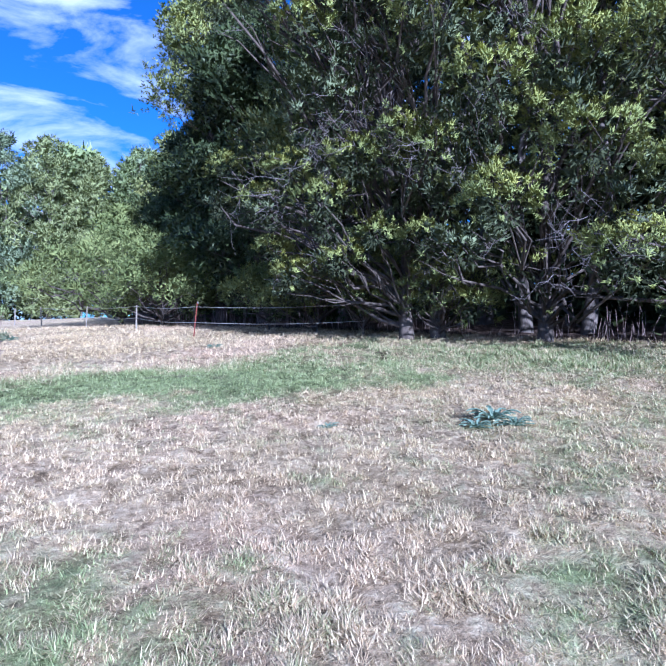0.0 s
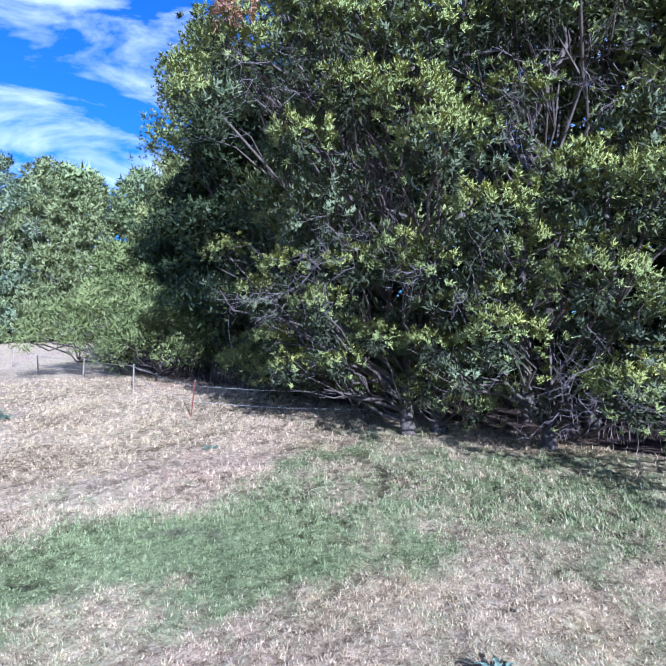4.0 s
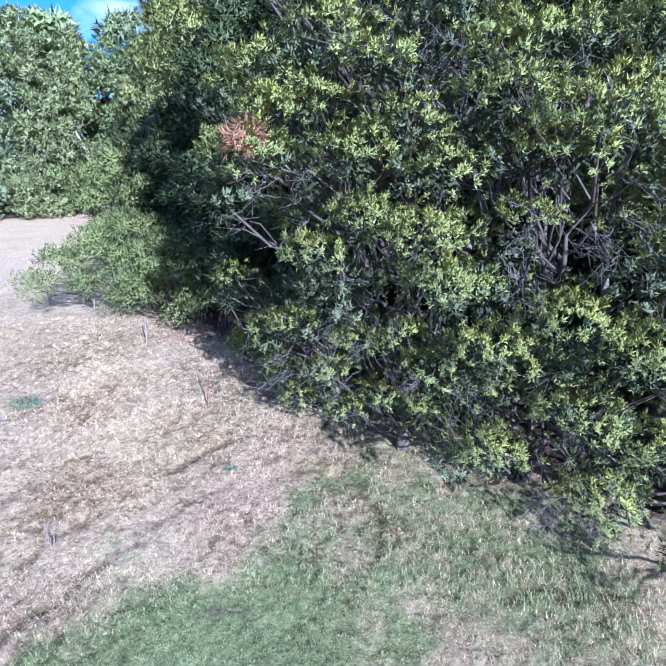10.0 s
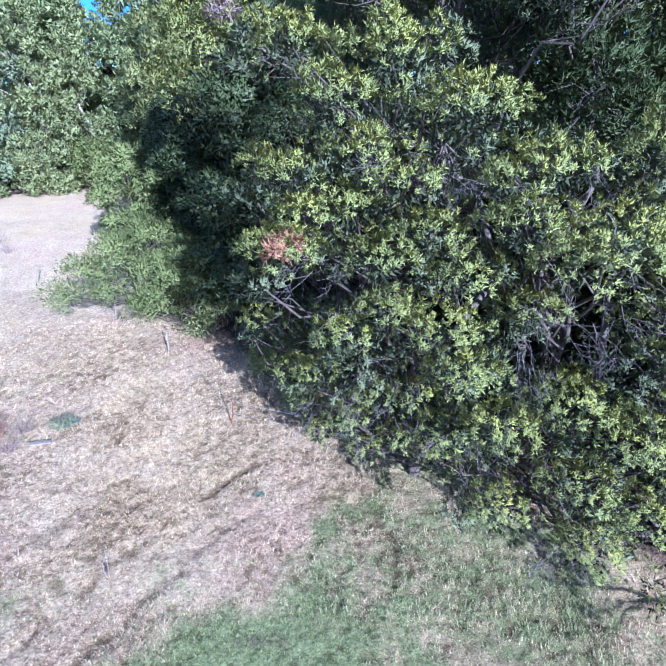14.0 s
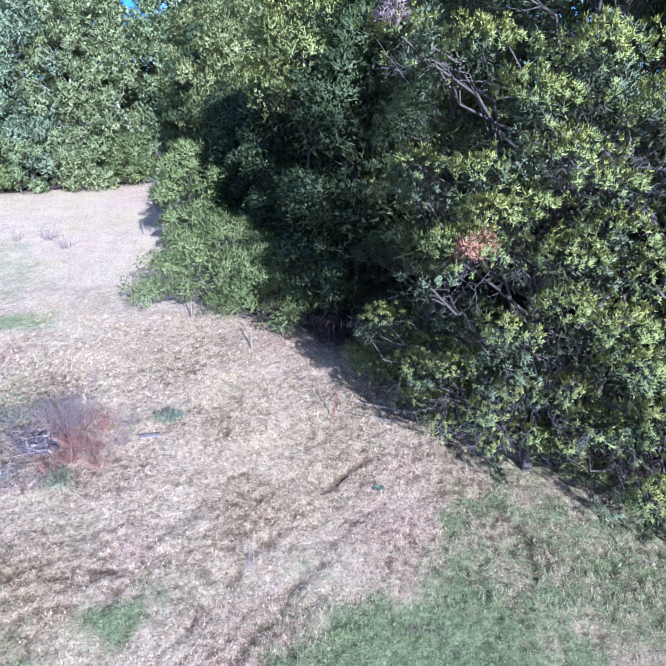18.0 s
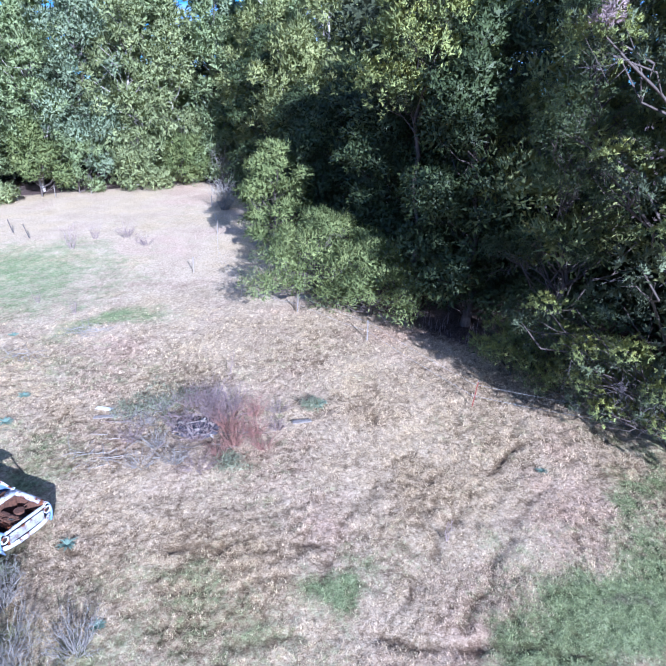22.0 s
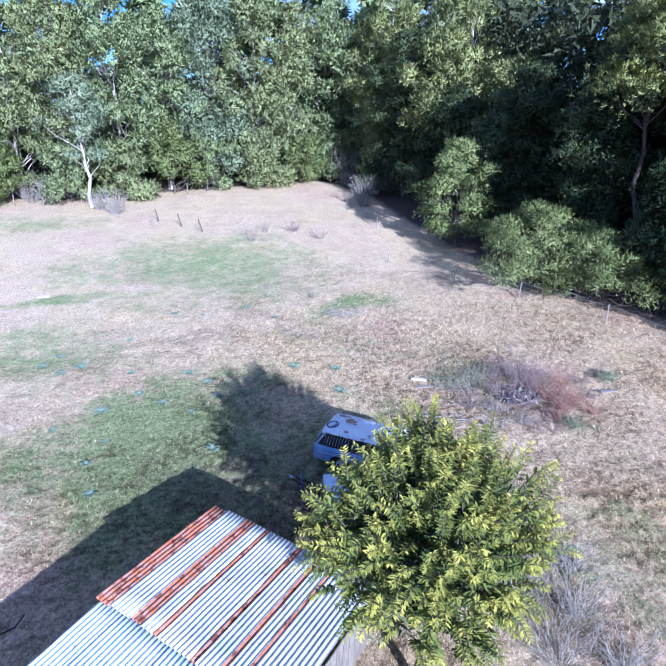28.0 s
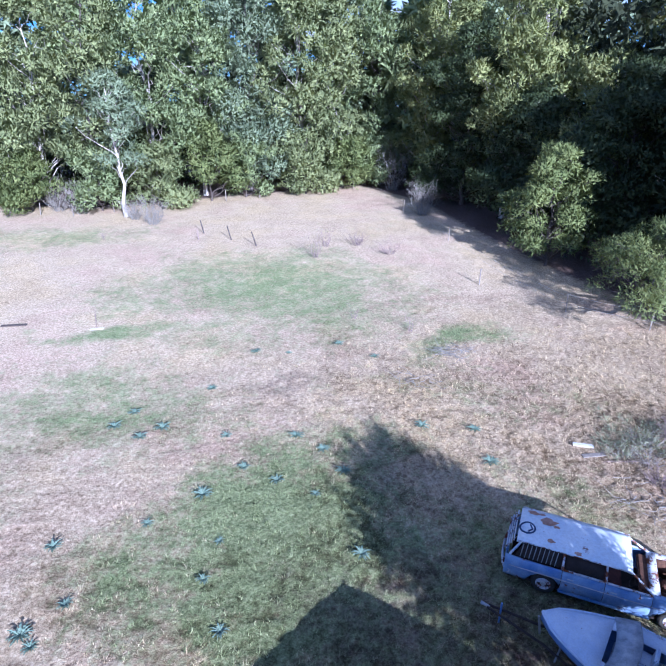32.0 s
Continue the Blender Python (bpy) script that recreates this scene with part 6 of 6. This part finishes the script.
# ---- the burnt heap and other litter ----
def make_heap():
    rng = np.random.default_rng(70)
    x, y = -16.6, 18.6
    heap = empty("brush_heap", x, y, float(rise(x, y)))
    bm = bmesh.new()
    bmesh.ops.create_grid(bm, x_segments=26, y_segments=20, size=1.0)
    for v in bm.verts:
        q = math.hypot(v.co.x, v.co.y)
        px, py = v.co.x * 1.3, v.co.y * 0.9
        v.co = Vector((px, py, -0.12 + 0.34 * max(0, 1 - q * q) + 0.2 * noise.noise(Vector((px * 4.2, py * 4.2, 3))) * (q < 1)))
    for f in bm.faces:
        f.smooth = True
    part("ash_mound", bm, M_ASH, heap, "grey ash and charred soil")
    for k in range(80):
        a, q = rng.random() * 2 * math.pi, rng.random() ** 0.6
        p = np.array([3.3 * q * math.cos(a) - 0.3, 2.3 * q * math.sin(a), 0.08 + 0.38 * max(0, 1 - q)])
        ln = 0.35 + 1.1 * rng.random() ** 2
        b = rng.random() * 2 * math.pi
        e = p + np.array([ln * math.cos(b), ln * math.sin(b), 0.22 * rng.normal()])
        e[2] = max(e[2], 0.06)
        r = 0.008 + 0.014 * rng.random()
        stem("stick", [bent(rng, p, e, r, r * 0.5, 5, 0.05)], (M_REED, M_BARK, M_BARK, M_REED, M_TWIG)[k % 5], heap, 5)
    for px, py, s in ((0.15, -0.7, 0.16), (-0.5, 0.3, 0.1), (0.0, 0.4, 0.08), (0.5, -0.15, 0.08), (-0.25, -0.45, 0.1), (-0.75, 0.6, 0.09), (0.3, 0.6, 0.07), (0.8, 0.2, 0.06), (0.62, 0.42, 0.05), (-0.1, 0.05, 0.05), (-0.9, -0.1, 0.06), (0.4, -0.45, 0.06)):
        box_part("rubble", (px, py, 0.38 - 0.1 * abs(px)), (s * 1.1, s * 0.6, s * 0.5), M_POST, heap, (20 * rng.normal(), 20 * rng.normal(), 90 * rng.random()), 0.015)
    for k in range(70):
        a, q = rng.random() * 2 * math.pi, math.sqrt(rng.random())
        px, py, s = 1.25 * q * math.cos(a), 0.85 * q * math.sin(a), 0.05 + 0.09 * rng.random()
        box_part("charred_bit", (px, py, 0.24 - 0.26 * q * q + 0.03), (s * 2.2, s * 0.6, s * 0.7), (M_BARK, M_ASH, M_TWIG, M_DARK, M_BOARD)[k % 5], heap, (30 * rng.normal(), 30 * rng.normal(), 180 * rng.random()), 0.008)
    tagged(heap, "burnt heap of grey sticks, ash and pale rubble", "brush heap")
    for k, (dx, dy, h, s, n, mat) in enumerate([(1.7, -1.2, 0.8, 0.75, 60, M_RED), (2.4, -0.6, 0.75, 0.7, 50, M_RED), (1.2, -1.9, 0.7, 0.6, 40, M_RED), (1.3, 1.2, 1.1, 0.9, 60, M_REED), (0.2, 1.7, 1.2, 0.9, 60, M_REED), (2.3, 0.9, 0.9, 0.8, 50, M_RED), (-0.6, 1.6, 0.9, 0.9, 50, M_REED), (0.9, 0.4, 0.9, 0.9, 55, M_REED), (0.1, -0.7, 0.8, 1.0, 55, M_REED), (-0.8, 0.1, 0.9, 1.0, 55, M_REED), (0.5, 0.9, 1.1, 1.0, 60, M_REED), (1.4, -0.2, 1.0, 0.9, 55, M_RED), (-2.4, -0.9, 0.6, 0.9, 40, M_REED), (-1.8, 1.4, 0.5, 0.9, 45, M_TWIG), (-3.0, 0.6, 0.4, 0.9, 40, M_TWIG), (0.6, -2.6, 0.4, 0.9, 40, M_REED), (3.2, 1.2, 0.5, 0.8, 36, M_REED), (-1.6, -2.4, 0.4, 0.9, 40, M_TWIG), (2.9, -1.4, 0.6, 0.7, 40, M_RED),
                                                (-1.3, -1.3, 0.6, 0.8, 40, M_TWIG), (-2.2, 0.2, 0.5, 0.8, 36, M_TWIG), (-0.4, -2.2, 0.5, 0.9, 40, M_TWIG), (3.3, -0.1, 0.5, 0.6, 30, M_REED)]):
        red = mat is M_RED
        bare_shrub("dock_weed" if red else "dry_weed", x + dx, y + dy, h, s, n, 720 + k, mat, "red-brown dry dock stems beside the burnt heap" if red else "purplish dry weed stems beside the burnt heap", 4, 0.009, "dry weeds round the heap")


make_heap()


def make_stick_pile(x, y, n, spread, seed, label):
    rng = np.random.default_rng(seed)
    root = empty("stick_pile", x, y, float(surface(np.array(x), np.array(y))))
    for _ in range(n):
        a, q = rng.random() * 2 * math.pi, spread * rng.random() ** 0.7
        p = np.array([q * math.cos(a), 0.7 * q * math.sin(a), 0.05 + 0.2 * rng.random()])
        b = rng.random() * 2 * math.pi
        ln = 0.5 + 1.1 * rng.random()
        e = p + np.array([ln * math.cos(b), ln * math.sin(b) * 0.8, 0.15 * rng.normal()])
        e[2] = max(e[2], 0.04)
        stem("stick", [bent(rng, p, e, 0.016, 0.005, 5, 0.07)], M_TWIG, root, 4)
    tagged(root, label, "stick pile")


make_stick_pile(-24.6, 27.6, 44, 1.3, 81, "grey fallen sticks lying on green grass")
make_stick_pile(-27.0, 24.8, 20, 0.9, 82, "few grey sticks lying in the dry grass")
make_stick_pile(-19.6, 16.4, 26, 1.8, 83, "scattered grey sticks in the dry grass")


def make_plank(x, y, ln, turn, mat, label, name="plank", w=0.2):
    ob = box_part(name, (0, 0, 0), (ln, w, 0.045), mat, None, bevel=0.006)
    ob.matrix_world = pose(x, y, float(surface(np.array(x), np.array(y))) + 0.05, 3, -2, turn)
    tagged(ob, label, "plank")


make_plank(-20.9, 19.85, 0.75, -15, M_WHITE, "short white painted plank lying in the grass")
make_plank(-20.7, 19.3, 0.9, 8, M_POST, "weathered grey plank lying in the grass")
make_plank(-12.3, 18.9, 0.8, 12, M_POST, "pale grey plank lying in the grass")
make_plank(-44.0, 30.4, 0.7, 12, M_WHITE, "short white painted plank lying in the grass")
make_plank(-48.9, 30.8, 1.4, 8, M_BARK, "dark fallen log lying in the dry grass", "log", 0.24)


# ---- fences ----
def make_post(name, x, y, h, r, mat, label, lean=(0, 0), group="", sides=8, cap=None):
    root = empty(name, x, y, float(rise(x, y)))
    p = rod_part("shaft", (0, 0, -0.15), (lean[0] * h, lean[1] * h, h), r, mat, root, r * 0.9, sides)
    if cap:
        rod_part("cap", (lean[0] * h, lean[1] * h, h - 0.06), (lean[0] * h, lean[1] * h, h + 0.01), r * 1.25, cap, p, r, sides)
    return tagged(root, label, "post", group)


FENCE = [(-4.95, 20.15), (-9.2, 26.6), (-13.2, 30.4), (-16.9, 33.0), (-18.3, 36.1), (-19.6, 39.6), (-20.4, 43.4), (-21.3, 48.2), (-22.6, 53.5), (-24.0, 59.0), (-25.6, 65.0), (-28.8, 71.5)]
make_post("star_picket", -4.95, 20.15, 1.28, 0.028, M_PICKET, "rust-red steel star picket leaning in the fence line", (0.12, 0.0), sides=3, cap=M_STEEL)
make_post("strainer_post", -21.05, 37.6, 1.1, 0.045, M_POST, "pale weathered round fence post in dry grass", (0.02, 0.03), cap=M_POST)
for k, (x, y) in enumerate([*FENCE[1:4], *FENCE[7::2]]):
    make_post("fence_post", x, y, 1.15, 0.04, M_POST, "weathered thin grey fence post", (0.05 * math.sin(k * 2.1), 0.04 * math.cos(k)), "paddock fence posts", 6)
FAR_FENCE = [(-28.8, 71.5), (-32.5, 69.6), (-36, 67.9), (-39.5, 66.2), (-43, 64.6), (-46.5, 62.9), (-50, 61.0), (-53.5, 59.2), (-57, 57.6), (-60.5, 58.0), (-64, 58.8)]
for k, (x, y) in enumerate(FAR_FENCE[1:]):
    make_post("fence_post", x, y, 1.2, 0.05, M_POST, "weathered thin grey fence post", (0.05 * math.sin(k * 1.7), 0.03), "far fence posts", 6)
for x, y, lx in ((-42.4, 50.7, -0.25), (-39.6, 48.6, -0.3), (-37.2, 46.7, -0.35)):
    make_post("leaning_stake", x, y, 1.2, 0.06, M_BARK, "dark weathered stake leaning in the dry grass", (lx, 0.0), "leaning stakes", 6)


def make_wire(points, heights, r, name, label):
    for h in heights:
        path = []
        for (ax, ay), (bx, by) in zip(points, points[1:]):
            for t in np.linspace(0, 1, 6)[:-1]:
                px, py = ax + (bx - ax) * t, ay + (by - ay) * t
                path.append((px, py, float(rise(px, py)) + h - 0.08 * math.sin(math.pi * t), r))
        path.append((*points[-1], float(rise(*points[-1])) + h, r))
        tagged(stem(name, [path], M_WIRE, None, 4), label, "wire", name + "s of the fence")


make_wire([(1.0, 18.0), *FENCE[:4]], (0.55, 1.1), 0.007, "fence_wire", "slack pale fence wire strung between posts")
make_wire(FENCE[3:], (0.5, 1.0), 0.006, "fence_wire", "slack pale fence wire strung between posts")

# the slender pale-trunked gum in front of the far trees
make_tree("slender_gum", -51.5, 57.2, 12.5, 2.6, 4.5, 53, M_FAR_BLUE, bark=M_PALEBARK, boughs=34, per=16, each=14, size=(0.34, 0.1), label="slender gum with a bare pale trunk and thin crown", tuft=0.5, bough=(0.6, 1.1), twigs=14, trunk_r=0.2, limbs=8, core=10, lean=(-1.0, 0.4))


# ---- a black hose in the grass and the post that stands near the shed ----
def make_hose():
    line = [(-36.13, 8.94), (-35.94, 8.17), (-35.78, 7.5), (-35.6, 7.0), (-35.3, 6.62), (-34.9, 6.38), (-34.4, 6.26), (-33.9, 6.3), (-33.5, 6.62), (-33.42, 7.0)]
    hose = stem("hose", [[(x, y, float(surface(np.array(x), np.array(y))) + 0.03, 0.02) for x, y in line]], M_RUBBER, None, 6)
    tagged(hose, "black rubber hose lying in a loop on the grass", "hose")


make_hose()
make_post("yard_post", -32.3, 4.0, 1.9, 0.03, M_POST, "slim grey yard post standing beside the shed", (0.0, 0.0), sides=6)
